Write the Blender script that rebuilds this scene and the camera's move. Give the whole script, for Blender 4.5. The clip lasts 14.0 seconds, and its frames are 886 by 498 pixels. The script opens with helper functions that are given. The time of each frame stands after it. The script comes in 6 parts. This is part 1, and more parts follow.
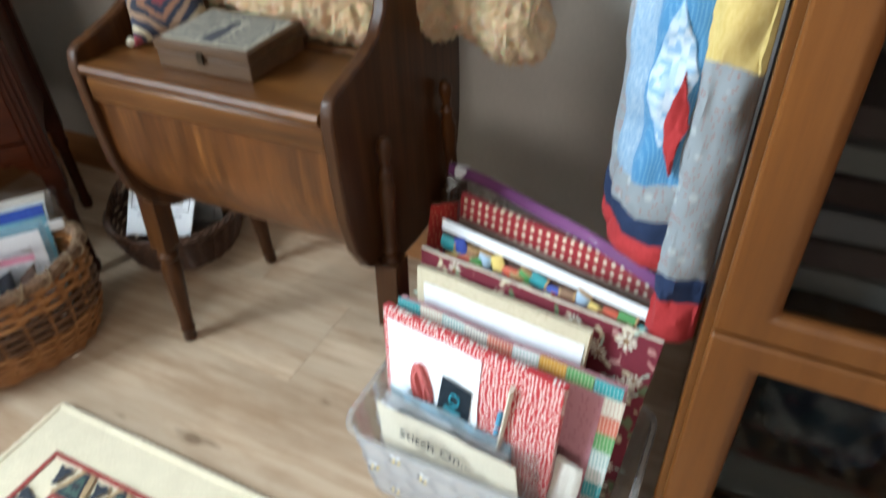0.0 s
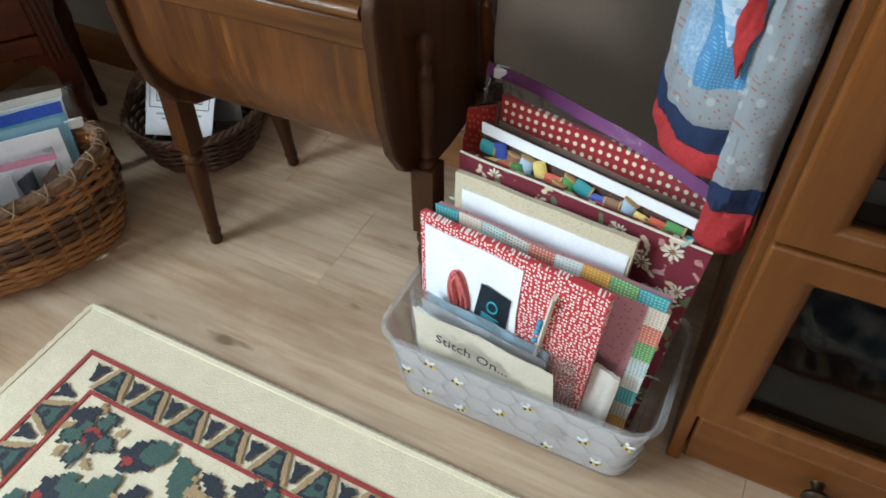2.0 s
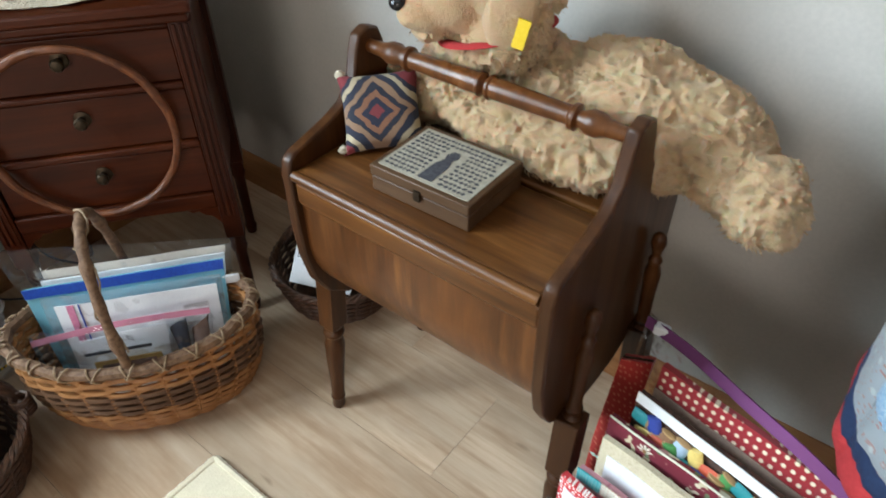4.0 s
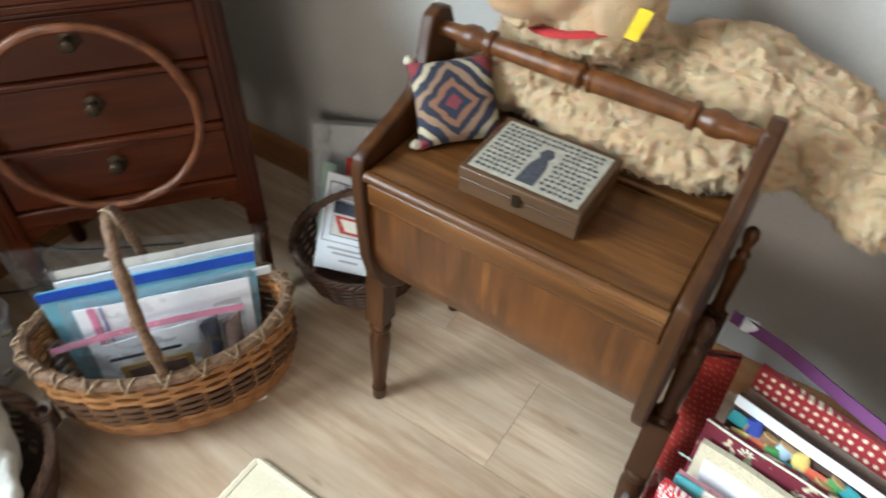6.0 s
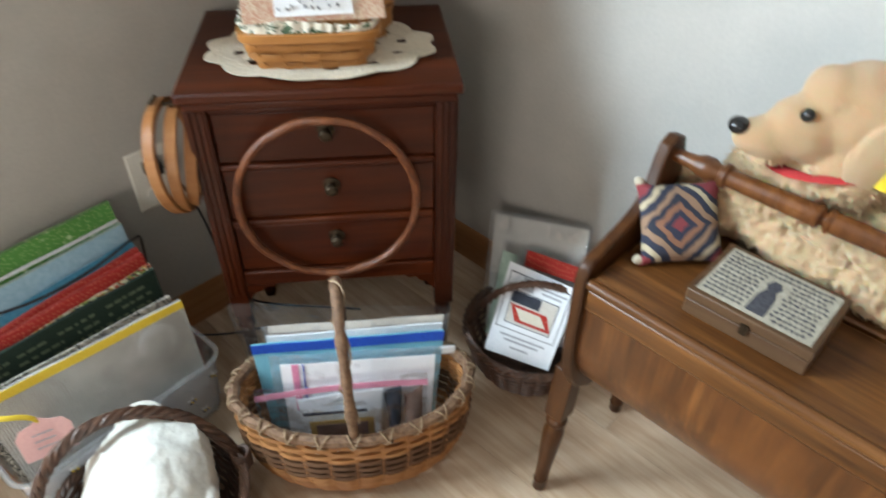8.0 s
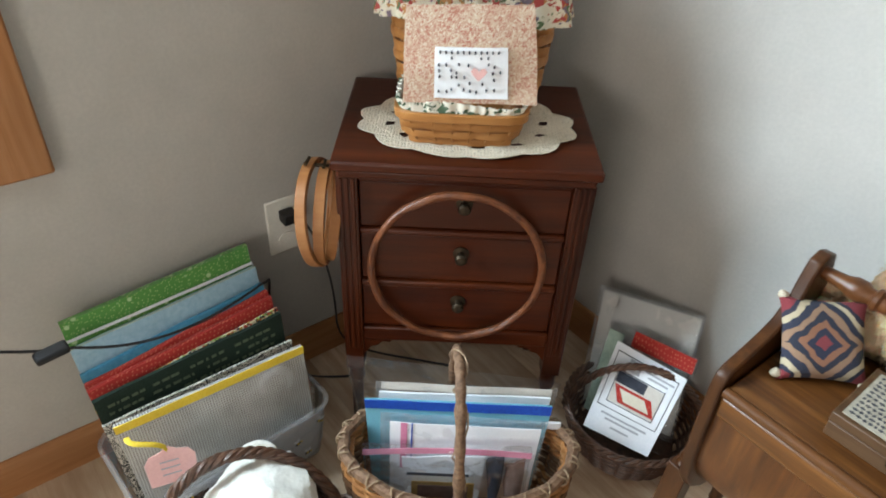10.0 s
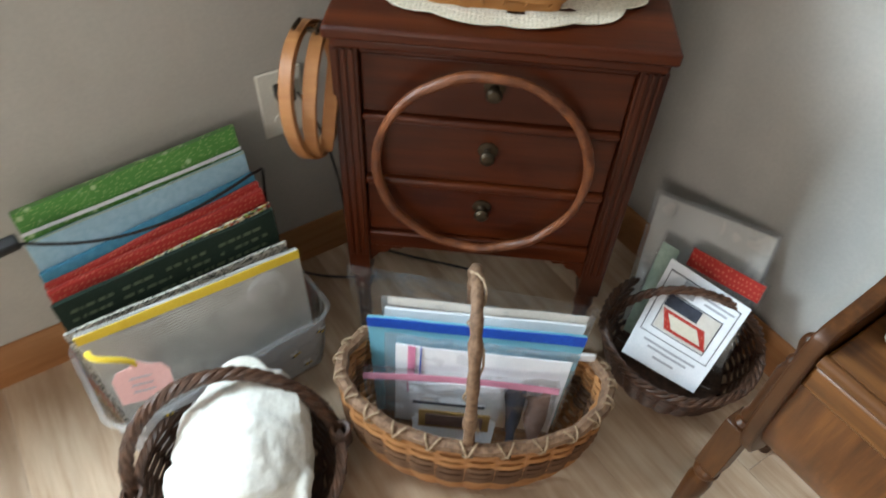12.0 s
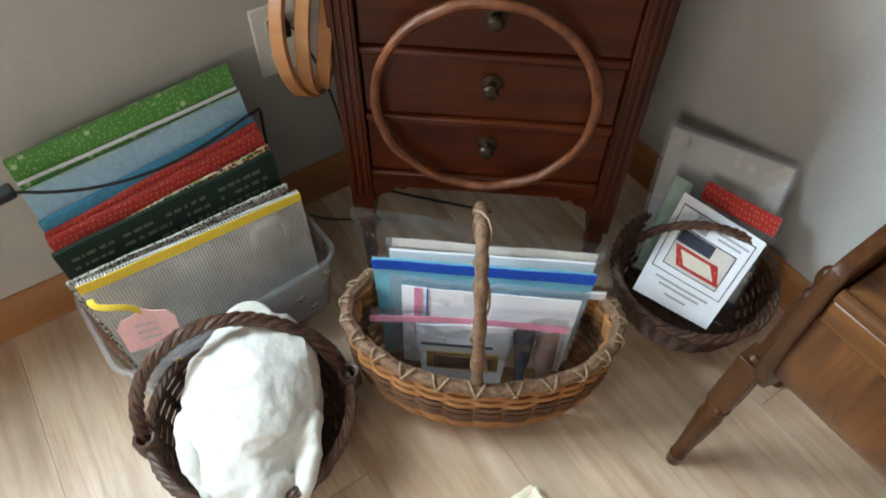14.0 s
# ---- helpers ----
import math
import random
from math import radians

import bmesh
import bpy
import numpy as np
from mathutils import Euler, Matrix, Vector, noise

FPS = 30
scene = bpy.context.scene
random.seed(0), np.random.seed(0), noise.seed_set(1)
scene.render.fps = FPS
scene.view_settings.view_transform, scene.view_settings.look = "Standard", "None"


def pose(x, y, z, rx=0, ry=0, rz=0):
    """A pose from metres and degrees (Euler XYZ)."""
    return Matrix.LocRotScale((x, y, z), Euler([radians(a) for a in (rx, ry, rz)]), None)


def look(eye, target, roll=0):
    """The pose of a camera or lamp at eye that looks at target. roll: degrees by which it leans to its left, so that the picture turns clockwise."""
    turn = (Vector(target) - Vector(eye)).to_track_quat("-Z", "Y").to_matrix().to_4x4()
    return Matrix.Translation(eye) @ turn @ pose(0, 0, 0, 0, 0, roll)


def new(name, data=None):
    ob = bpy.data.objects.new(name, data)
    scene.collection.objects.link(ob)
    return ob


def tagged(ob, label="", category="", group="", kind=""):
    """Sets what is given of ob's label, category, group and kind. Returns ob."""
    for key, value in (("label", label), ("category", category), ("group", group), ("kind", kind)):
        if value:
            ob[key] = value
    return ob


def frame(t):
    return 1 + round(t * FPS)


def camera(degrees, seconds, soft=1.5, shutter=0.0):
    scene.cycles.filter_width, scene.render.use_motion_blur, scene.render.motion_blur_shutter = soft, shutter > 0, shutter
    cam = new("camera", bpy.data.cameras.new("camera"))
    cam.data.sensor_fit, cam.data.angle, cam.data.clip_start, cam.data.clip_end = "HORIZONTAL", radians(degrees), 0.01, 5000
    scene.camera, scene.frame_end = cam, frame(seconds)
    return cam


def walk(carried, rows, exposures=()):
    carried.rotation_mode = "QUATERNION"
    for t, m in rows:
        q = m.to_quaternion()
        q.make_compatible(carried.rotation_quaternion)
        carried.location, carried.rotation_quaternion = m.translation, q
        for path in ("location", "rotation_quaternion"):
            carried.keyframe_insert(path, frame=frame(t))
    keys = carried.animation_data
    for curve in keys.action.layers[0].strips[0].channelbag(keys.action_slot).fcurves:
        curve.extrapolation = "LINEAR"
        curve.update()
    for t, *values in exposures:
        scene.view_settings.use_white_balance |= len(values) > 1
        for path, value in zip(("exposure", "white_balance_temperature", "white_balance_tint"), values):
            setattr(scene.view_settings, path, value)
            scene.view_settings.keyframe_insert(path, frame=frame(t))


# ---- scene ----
cam = camera(65.9, 14.0, 1.7, 0.6)
PATH = [
    (0, (1.507, -0.886, 0.827), (0.789, 0.503, -0.42), -2.5),
    (0.5, (1.497, -0.893, 0.802), (0.823, 0.353, -0.61), -3.5),
    (1, (1.486, -0.891, 0.808), (0.818, 0.346, -0.614), -3.4),
    (1.5, (1.475, -0.893, 0.815), (0.805, 0.323, -0.625), -3.0),
    (2, (1.465, -0.889, 0.816), (0.811, 0.322, -0.635), -2.4),
    (2.5, (1.446, -0.895, 0.831), (0.771, 0.308, -0.617), -1.6),
    (3, (1.425, -0.879, 0.862), (0.665, 0.297, -0.566), -5.6),
    (3.5, (1.39, -0.831, 0.919), (0.501, 0.347, -0.431), -2.0),
    (3.7, (1.367, -0.799, 0.949), (0.407, 0.381, -0.35), -0.8),
    (5.8, (1.155, -0.81, 0.977), (0.46, 0.444, -0.418), 2.7),
    (6, (1.151, -0.817, 0.973), (0.404, 0.363, -0.458), 2.1),
    (6.5, (1.137, -0.818, 0.98), (0.305, 0.338, -0.425), 4.0),
    (7, (1.134, -0.79, 0.994), (0.22, 0.356, -0.366), 2.5),
    (7.5, (1.079, -0.849, 1.007), (0.114, 0.243, -0.363), 1.7),
    (8, (1.059, -0.916, 1.031), (-0.012, 0.185, -0.25), 1.1),
    (8.5, (1.033, -0.951, 1.062), (-0.181, 0.1, -0.129), 2.9),
    (9, (1.029, -0.983, 1.086), (-0.276, 0.065, -0.008), 2.8),
    (9.2, (1.033, -0.999, 1.092), (-0.26, 0.058, -0.008), 2.5),
    (11.3, (0.894, -0.895, 1.038), (-0.266, -0.143, -0.407), 2.3),
    (11.5, (0.905, -0.879, 1.014), (-0.268, -0.178, -0.446), 0.8),
    (12, (0.863, -0.853, 0.992), (-0.236, -0.073, -0.486), 3.1),
    (12.5, (0.818, -0.841, 1.01), (-0.231, 0.087, -0.417), 1.7),
    (13, (0.829, -0.843, 0.977), (-0.131, -0.088, -0.607), 1.0),
    (13.5, (0.85, -0.842, 0.971), (-0.11, -0.173, -0.652), 1.2),
    (14, (0.858, -0.836, 0.973), (-0.151, -0.158, -0.616), 0.7),
]
EXPOSURES = [(0.0, -0.18), (0.5, -0.60), (3.0, -0.60), (3.7, -0.28), (6.0, 0.05), (7.5, 0.14), (9.0, 0.0), (11.5, 0.10), (13.0, 0.04), (14.0, -0.08)]
walk(cam, [(t, look(eye, target, roll)) for t, eye, target, roll in PATH], EXPOSURES)

# ---- light ----
world = bpy.data.worlds.new("sky")
scene.world = world
world.use_nodes = True
wn = world.node_tree
sky = wn.nodes.new("ShaderNodeTexSky")
sky.sky_type, sky.sun_disc, sky.sun_elevation, sky.sun_rotation = "NISHITA", False, radians(38), radians(60)
wn.links.new(sky.outputs[0], wn.nodes["Background"].inputs[0])
wn.nodes["Background"].inputs[1].default_value = 0.12
sun = new("sun", bpy.data.lights.new("sun", "SUN"))
sun.data.energy, sun.data.angle, sun.data.color = 1.0, radians(12), (1.0, 0.95, 0.88)
sun.matrix_world = look((3.0, 4.0, 5.0), (0, 0, 0))


def window_light(x, y, z, target, w, h, power, color):
    ob = new("window_light", bpy.data.lights.new("window_light", "AREA"))
    ob.data.shape, ob.data.size, ob.data.size_y = "RECTANGLE", w, h
    ob.data.energy, ob.data.color = power, color
    ob.matrix_world = look((x, y, z), target)
    return ob


# daylight through the window beside the chest and through the one across the room
window_light(-0.12, -1.66, 1.38, (1.0, -1.62, 1.34), 1.1, 1.25, 160.0, (0.715, 0.885, 1.0))
window_light(3.1, -5.13, 1.5, (2.0, 0.0, 0.9), 1.7, 1.3, 80.0, (1.0, 0.92, 0.84))

# ---- materials ----
MATS = {}


def nodes_of(name, rough=0.6, metal=0.0):
    m = bpy.data.materials.new(name)
    m.use_nodes = True
    t = m.node_tree
    b = t.nodes["Principled BSDF"]
    b.inputs["Roughness"].default_value, b.inputs["Metallic"].default_value = rough, metal
    MATS[name] = m
    return m, t, b


def node(t, kind, **values):
    n = t.nodes.new(kind)
    for key, value in values.items():
        n.inputs[key.replace("_", " ")].default_value = value
    return n


def coords(t, scale=(1, 1, 1), rot=(0, 0, 0), spread=0.0):
    """Object coordinates, scaled; spread shifts each object's pattern by its own random number."""
    c = t.nodes.new("ShaderNodeTexCoord")
    mp = t.nodes.new("ShaderNodeMapping")
    mp.inputs["Scale"].default_value, mp.inputs["Rotation"].default_value = scale, rot
    t.links.new(c.outputs["Object"], mp.inputs["Vector"])
    if spread:
        info = t.nodes.new("ShaderNodeObjectInfo")
        mul = t.nodes.new("ShaderNodeMath")
        mul.operation = "MULTIPLY"
        mul.inputs[1].default_value = spread
        t.links.new(info.outputs["Random"], mul.inputs[0])
        t.links.new(mul.outputs[0], mp.inputs["Location"])
    return mp.outputs["Vector"]


def ramp(t, src, stops, constant=False):
    r = t.nodes.new("ShaderNodeValToRGB")
    r.color_ramp.interpolation = "CONSTANT" if constant else "LINEAR"
    while len(r.color_ramp.elements) < len(stops):
        r.color_ramp.elements.new(0.5)
    for e, (p, c) in zip(r.color_ramp.elements, stops):
        e.position, e.color = p, (*c, 1) if len(c) == 3 else c
    t.links.new(src, r.inputs[0])
    return r.outputs[0]


def mix(t, fac, a, b, blend="MIX"):
    n = t.nodes.new("ShaderNodeMix")
    n.data_type, n.blend_type = "RGBA", blend
    for sock, v in ((n.inputs[0], fac), (n.inputs[6], a), (n.inputs[7], b)):
        if isinstance(v, (int, float)):
            sock.default_value = v
        elif isinstance(v, tuple):
            sock.default_value = (*v, 1)
        else:
            t.links.new(v, sock)
    return n.outputs[2]


def noise_of(t, vec, scale, detail=4.0, rough=0.55):
    n = node(t, "ShaderNodeTexNoise", Scale=scale, Detail=detail, Roughness=rough)
    t.links.new(vec, n.inputs["Vector"])
    return n.outputs[0]


def bump(t, b, height, strength=0.3, distance=0.002):
    n = node(t, "ShaderNodeBump", Strength=strength, Distance=distance)
    t.links.new(height, n.inputs["Height"])
    t.links.new(n.outputs[0], b.inputs["Normal"])


def wood(name, dark, mid, light, along="x", rough=0.35, scale=1.0, spread=0.0, coat=0.0, patch_colour=None, spec=0.32):
    m, t, b = nodes_of(name, rough)
    s = {"x": (1.5, 22, 22), "y": (22, 1.5, 22), "z": (22, 22, 1.5)}[along]
    v = coords(t, tuple(scale * k for k in s), spread=spread)
    v2 = coords(t, tuple(scale * (k * 0.2 + 1.2) for k in s), spread=spread)
    grain = noise_of(t, v, 3.0, 6, 0.65)
    broad = noise_of(t, v2, 1.5, 3)
    c = ramp(t, grain, [(0.3, dark), (0.52, mid), (0.75, light)])
    c = mix(t, ramp(t, broad, [(0.35, (0, 0, 0)), (0.7, (0.75, 0.75, 0.75))]), c, tuple(0.62 * k for k in mid), "MIX")
    if patch_colour:
        v3 = coords(t, tuple(0.16 * k + 1.5 for k in s), spread=spread)
        worn = noise_of(t, v3, 1.6, 5, 0.6)
        c = mix(t, ramp(t, worn, [(0.46, (0, 0, 0)), (0.72, (0.75, 0.75, 0.75))]), c, patch_colour)
        knot = noise_of(t, v3, 5.5, 2, 0.4)
        c = mix(t, ramp(t, knot, [(0.73, (0, 0, 0)), (0.80, (0.8, 0.8, 0.8))]), c, tuple(0.5 * k for k in patch_colour))
    t.links.new(c, b.inputs["Base Color"])
    t.links.new(ramp(t, broad, [(0.3, (rough * 0.75,) * 3), (0.7, (rough * 1.3,) * 3)]), b.inputs["Roughness"])
    b.inputs["Coat Weight"].default_value, b.inputs["Coat Roughness"].default_value = coat * 0.3, 0.25
    b.inputs["Specular IOR Level"].default_value = spec
    bump(t, b, grain, 0.12, 0.001)
    return m


def speckled(name, a, c, scale=60.0, rough=0.8, strength=0.3, distance=0.001, stops=(0.35, 0.65), sheen=0.0, big=0.0):
    """A plain surface that varies at two scales, with fine relief."""
    m, t, b = nodes_of(name, rough)
    v = coords(t)
    fine = noise_of(t, v, scale, 5)
    col = ramp(t, fine, [(stops[0], a), (stops[1], c)])
    broad = noise_of(t, v, max(3.0, scale * 0.08), 3)
    col = mix(t, ramp(t, broad, [(0.35, (0, 0, 0)), (0.75, (0.35 + big,) * 3)]), col, tuple(0.8 * k for k in a))
    t.links.new(col, b.inputs["Base Color"])
    b.inputs["Sheen Weight"].default_value = sheen
    bump(t, b, fine, strength, distance)
    return m


def dotted(name, ground, dot, scale=120.0, size=0.3, rough=0.85, jitter=0.15, extra=None, across="xy"):
    """Cloth printed with dots or small sprigs."""
    m, t, b = nodes_of(name, rough)
    v = coords(t)
    sep, add, com = t.nodes.new("ShaderNodeSeparateXYZ"), t.nodes.new("ShaderNodeMath"), t.nodes.new("ShaderNodeCombineXYZ")
    t.links.new(v, sep.inputs[0])
    t.links.new(sep.outputs[0], add.inputs[0])
    if across == "xy":
        t.links.new(sep.outputs[1], add.inputs[1])
    else:
        add.inputs[1].default_value = 0.0
    t.links.new(add.outputs[0], com.inputs[0])
    t.links.new(sep.outputs[2], com.inputs[1])
    vo = node(t, "ShaderNodeTexVoronoi", Scale=scale, Randomness=jitter)
    vo.voronoi_dimensions = "2D"
    t.links.new(com.outputs[0], vo.inputs["Vector"])
    g = mix(t, ramp(t, noise_of(t, v, 14, 3), [(0.35, (0, 0, 0)), (0.7, (0.5, 0.5, 0.5))]), ground, tuple(0.75 * k for k in ground))
    col = mix(t, ramp(t, vo.outputs["Distance"], [(size * 0.9, (1, 1, 1)), (size * 1.1, (0, 0, 0))]), g, dot)
    if extra:
        v2 = node(t, "ShaderNodeTexVoronoi", Scale=scale * 0.37, Randomness=1.0)
        t.links.new(v, v2.inputs["Vector"])
        col = mix(t, ramp(t, v2.outputs["Distance"], [(0.18, (1, 1, 1)), (0.26, (0, 0, 0))]), col, extra)
    t.links.new(col, b.inputs["Base Color"])
    b.inputs["Sheen Weight"].default_value = 0.2
    bump(t, b, noise_of(t, v, 700, 2), 0.25, 0.0006)
    return m


def floral(name, colours, scale=45.0, rough=0.85, ground=None):
    """Cloth printed with many small flowers and leaves: cells of several colours."""
    m, t, b = nodes_of(name, rough)
    v = coords(t)
    warp = mix(t, 0.06, v, noise_c(t, v, scale * 0.6))
    vo = node(t, "ShaderNodeTexVoronoi", Scale=scale, Randomness=1.0)
    t.links.new(warp, vo.inputs["Vector"])
    sep = t.nodes.new("ShaderNodeSeparateColor")
    t.links.new(vo.outputs["Color"], sep.inputs[0])
    n = len(colours)
    col = ramp(t, sep.outputs[0], [(i / n, c) for i, c in enumerate(colours)], True)
    if ground:
        col = mix(t, ramp(t, vo.outputs["Distance"], [(0.34, (0, 0, 0)), (0.42, (1, 1, 1))]), col, ground)
    t.links.new(col, b.inputs["Base Color"])
    bump(t, b, noise_of(t, v, 500, 2), 0.2, 0.0006)
    return m


def checks(name, colours, scale, rough=0.85):
    """Cloth pieced of small squares in random colours."""
    m, t, b = nodes_of(name, rough)
    v = coords(t)
    vo = node(t, "ShaderNodeTexVoronoi", Scale=scale, Randomness=0.0)
    vo.distance = "CHEBYCHEV"
    t.links.new(v, vo.inputs["Vector"])
    sep = t.nodes.new("ShaderNodeSeparateColor")
    t.links.new(vo.outputs["Color"], sep.inputs[0])
    t.links.new(ramp(t, sep.outputs[0], [(i / len(colours), c) for i, c in enumerate(colours)], True), b.inputs["Base Color"])
    bump(t, b, noise_of(t, v, 500, 2), 0.2, 0.0006)
    return m


def melt(bm, voxel, smooth=6):
    """Welds the lumps of a soft toy into one smooth skin."""
    me = bpy.data.meshes.new("skin")
    bm.to_mesh(me)
    bm.free()
    tmp = new("skin", me)
    mod = tmp.modifiers.new("weld", "REMESH")
    mod.mode, mod.voxel_size = "VOXEL", voxel
    mod = tmp.modifiers.new("soften", "SMOOTH")
    mod.iterations, mod.factor = smooth, 0.6
    out = bmesh.new()
    out.from_mesh(bpy.data.meshes.new_from_object(tmp.evaluated_get(bpy.context.evaluated_depsgraph_get())))
    bpy.data.objects.remove(tmp)
    return out


def noise_c(t, v, scale):
    n = node(t, "ShaderNodeTexNoise", Scale=scale, Detail=2.0)
    t.links.new(v, n.inputs["Vector"])
    return n.outputs[1]


def clear(name, tint=(0.95, 0.97, 1.0), rough=0.12, cover=0.25, relief=0.5, scale=30.0, gloss=0.6):
    """Thin clear plastic: mostly see-through, glossy and crinkled."""
    m, t, b = nodes_of(name, rough)
    b.inputs["Base Color"].default_value = (*tint, 1)
    v = coords(t)
    n = noise_of(t, v, scale, 3)
    gl = t.nodes.new("ShaderNodeBsdfGlossy")
    gl.inputs["Roughness"].default_value = rough
    tr = t.nodes.new("ShaderNodeBsdfTransparent")
    tr.inputs[0].default_value = (*tint, 1)
    fr = node(t, "ShaderNodeFresnel", IOR=1.5)
    bp = node(t, "ShaderNodeBump", Strength=relief, Distance=0.004)
    t.links.new(n, bp.inputs["Height"])
    t.links.new(bp.outputs[0], gl.inputs["Normal"])
    t.links.new(bp.outputs[0], fr.inputs["Normal"])
    t.links.new(bp.outputs[0], b.inputs["Normal"])
    m1, m2 = t.nodes.new("ShaderNodeMixShader"), t.nodes.new("ShaderNodeMixShader")
    less = t.nodes.new("ShaderNodeMath")
    less.operation = "MULTIPLY"
    less.inputs[1].default_value = gloss
    t.links.new(fr.outputs[0], less.inputs[0])
    t.links.new(less.outputs[0], m1.inputs[0])
    t.links.new(tr.outputs[0], m1.inputs[1])
    t.links.new(gl.outputs[0], m1.inputs[2])
    m2.inputs[0].default_value = cover
    t.links.new(m1.outputs[0], m2.inputs[1])
    t.links.new(b.outputs[0], m2.inputs[2])
    t.links.new(m2.outputs[0], t.nodes["Material Output"].inputs["Surface"])
    return m


# ---- mesh helpers ----
def part(name, bm, material, parent=None, label="", kind="", smooth=True, bevel=0.0, m=None):
    """Links a bmesh as one mesh object, under a thing or a part. Its coordinates are the parent's own."""
    me = bpy.data.meshes.new(name)
    bmesh.ops.recalc_face_normals(bm, faces=bm.faces)
    bm.to_mesh(me)
    bm.free()
    for f in me.polygons:
        f.use_smooth = smooth
    if smooth:
        me.set_sharp_from_angle(angle=radians(40))
    me.materials.append(material)
    ob = new(name, me)
    ob.parent = parent
    if m is not None:
        ob.matrix_basis = m
    if bevel:
        mod = ob.modifiers.new("bevel", "BEVEL")
        mod.width, mod.segments, mod.limit_method = bevel, 2, "ANGLE"
    return tagged(ob, label, kind=kind)


def thing(name, m, label, category, group="", kind=""):
    ob = new(name)
    ob.empty_display_size = 0.05
    ob.matrix_basis = m
    return tagged(ob, label, category, group, kind)


def box(bm, x0, x1, y0, y1, z0, z1, m=None):
    r = bmesh.ops.create_cube(bm, size=1.0)
    t = Matrix.Translation(((x0 + x1) / 2, (y0 + y1) / 2, (z0 + z1) / 2)) @ Matrix.Diagonal((x1 - x0, y1 - y0, z1 - z0, 1))
    bmesh.ops.transform(bm, matrix=(m or Matrix()) @ t, verts=r["verts"])
    return bm


def boxes(*args):
    bm = bmesh.new()
    for a in args:
        box(bm, *a)
    return bm


def grid_faces(bm, rows, close_u=False, close_v=False):
    """Faces between rows of vertices."""
    n = len(rows)
    for i in range(n if close_v else n - 1):
        a, c = rows[i], rows[(i + 1) % n]
        k = len(a)
        for j in range(k if close_u else k - 1):
            bm.faces.new((a[j], a[(j + 1) % k], c[(j + 1) % k], c[j]))


def lathe(profile, segs=20, bm=None, m=None, sx=1.0, sy=1.0):
    """Turns (radius, z) pairs round the z axis."""
    bm = bm or bmesh.new()
    m = m or Matrix()
    rows = []
    for r, z in profile:
        rows.append([bm.verts.new(m @ Vector((sx * r * math.cos(2 * math.pi * i / segs), sy * r * math.sin(2 * math.pi * i / segs), z))) for i in range(segs)])
    grid_faces(bm, rows, close_u=True)
    for row in (rows[0], rows[-1]):
        bm.faces.new(row)
    return bm


def tube(pts, radius=0.004, sides=6, closed=False, bm=None, flat=1.0):
    """A rod along points; radius is a number or one for each point; flat squeezes it along the second normal."""
    bm = bm or bmesh.new()
    pts = [Vector(p) for p in pts]
    n = len(pts)
    rad = [radius] * n if isinstance(radius, (int, float)) else radius
    rows, up = [], None
    for i, p in enumerate(pts):
        a, c = (pts[i - 1], pts[(i + 1) % n]) if closed else (pts[max(i - 1, 0)], pts[min(i + 1, n - 1)])
        d = (c - a).normalized()
        if up is None:
            up = Vector((0, 0, 1)) if abs(d.z) < 0.9 else Vector((1, 0, 0))
        side = d.cross(up).normalized()
        up = side.cross(d).normalized()
        rows.append([bm.verts.new(p + rad[i] * (math.cos(2 * math.pi * k / sides) * side + flat * math.sin(2 * math.pi * k / sides) * up)) for k in range(sides)])
    grid_faces(bm, rows, close_u=True, close_v=closed)
    if not closed:
        bm.faces.new(rows[0])
        bm.faces.new(rows[-1])
    return bm


def prism(poly, lo, hi, axis="x", bm=None):
    """A polygon in the plane across an axis, with thickness lo to hi along it."""
    bm = bm or bmesh.new()
    put = {"x": lambda a, c, k: (k, a, c), "y": lambda a, c, k: (a, k, c), "z": lambda a, c, k: (a, c, k)}[axis]
    r0 = [bm.verts.new(put(a, c, lo)) for a, c in poly]
    r1 = [bm.verts.new(put(a, c, hi)) for a, c in poly]
    grid_faces(bm, [r0, r1], close_u=True)
    bm.faces.new(r0)
    bm.faces.new(r1)
    return bm


def surface(fn, nu, nv, thick=0.0, bm=None):
    """A sheet fn(u, v) for u, v in 0..1, with thickness."""
    bm = bm or bmesh.new()
    g = [[Vector(fn(i / nu, j / nv)) for j in range(nv + 1)] for i in range(nu + 1)]
    if not thick:
        grid_faces(bm, [[bm.verts.new(p) for p in row] for row in g])
        return bm
    nor = []
    for i in range(nu + 1):
        row = []
        for j in range(nv + 1):
            du = g[min(i + 1, nu)][j] - g[max(i - 1, 0)][j]
            dv = g[i][min(j + 1, nv)] - g[i][max(j - 1, 0)]
            row.append(du.cross(dv).normalized() * thick / 2)
        nor.append(row)
    top = [[bm.verts.new(p + q) for p, q in zip(a, c)] for a, c in zip(g, nor)]
    low = [[bm.verts.new(p - q) for p, q in zip(a, c)] for a, c in zip(g, nor)]
    grid_faces(bm, top)
    grid_faces(bm, low)
    edge = lambda r: [x[0] for x in r] + r[-1][1:-1] + [x[-1] for x in reversed(r)] + list(reversed(r[0][1:-1]))
    grid_faces(bm, [edge(top), edge(low)], close_u=True)
    return bm


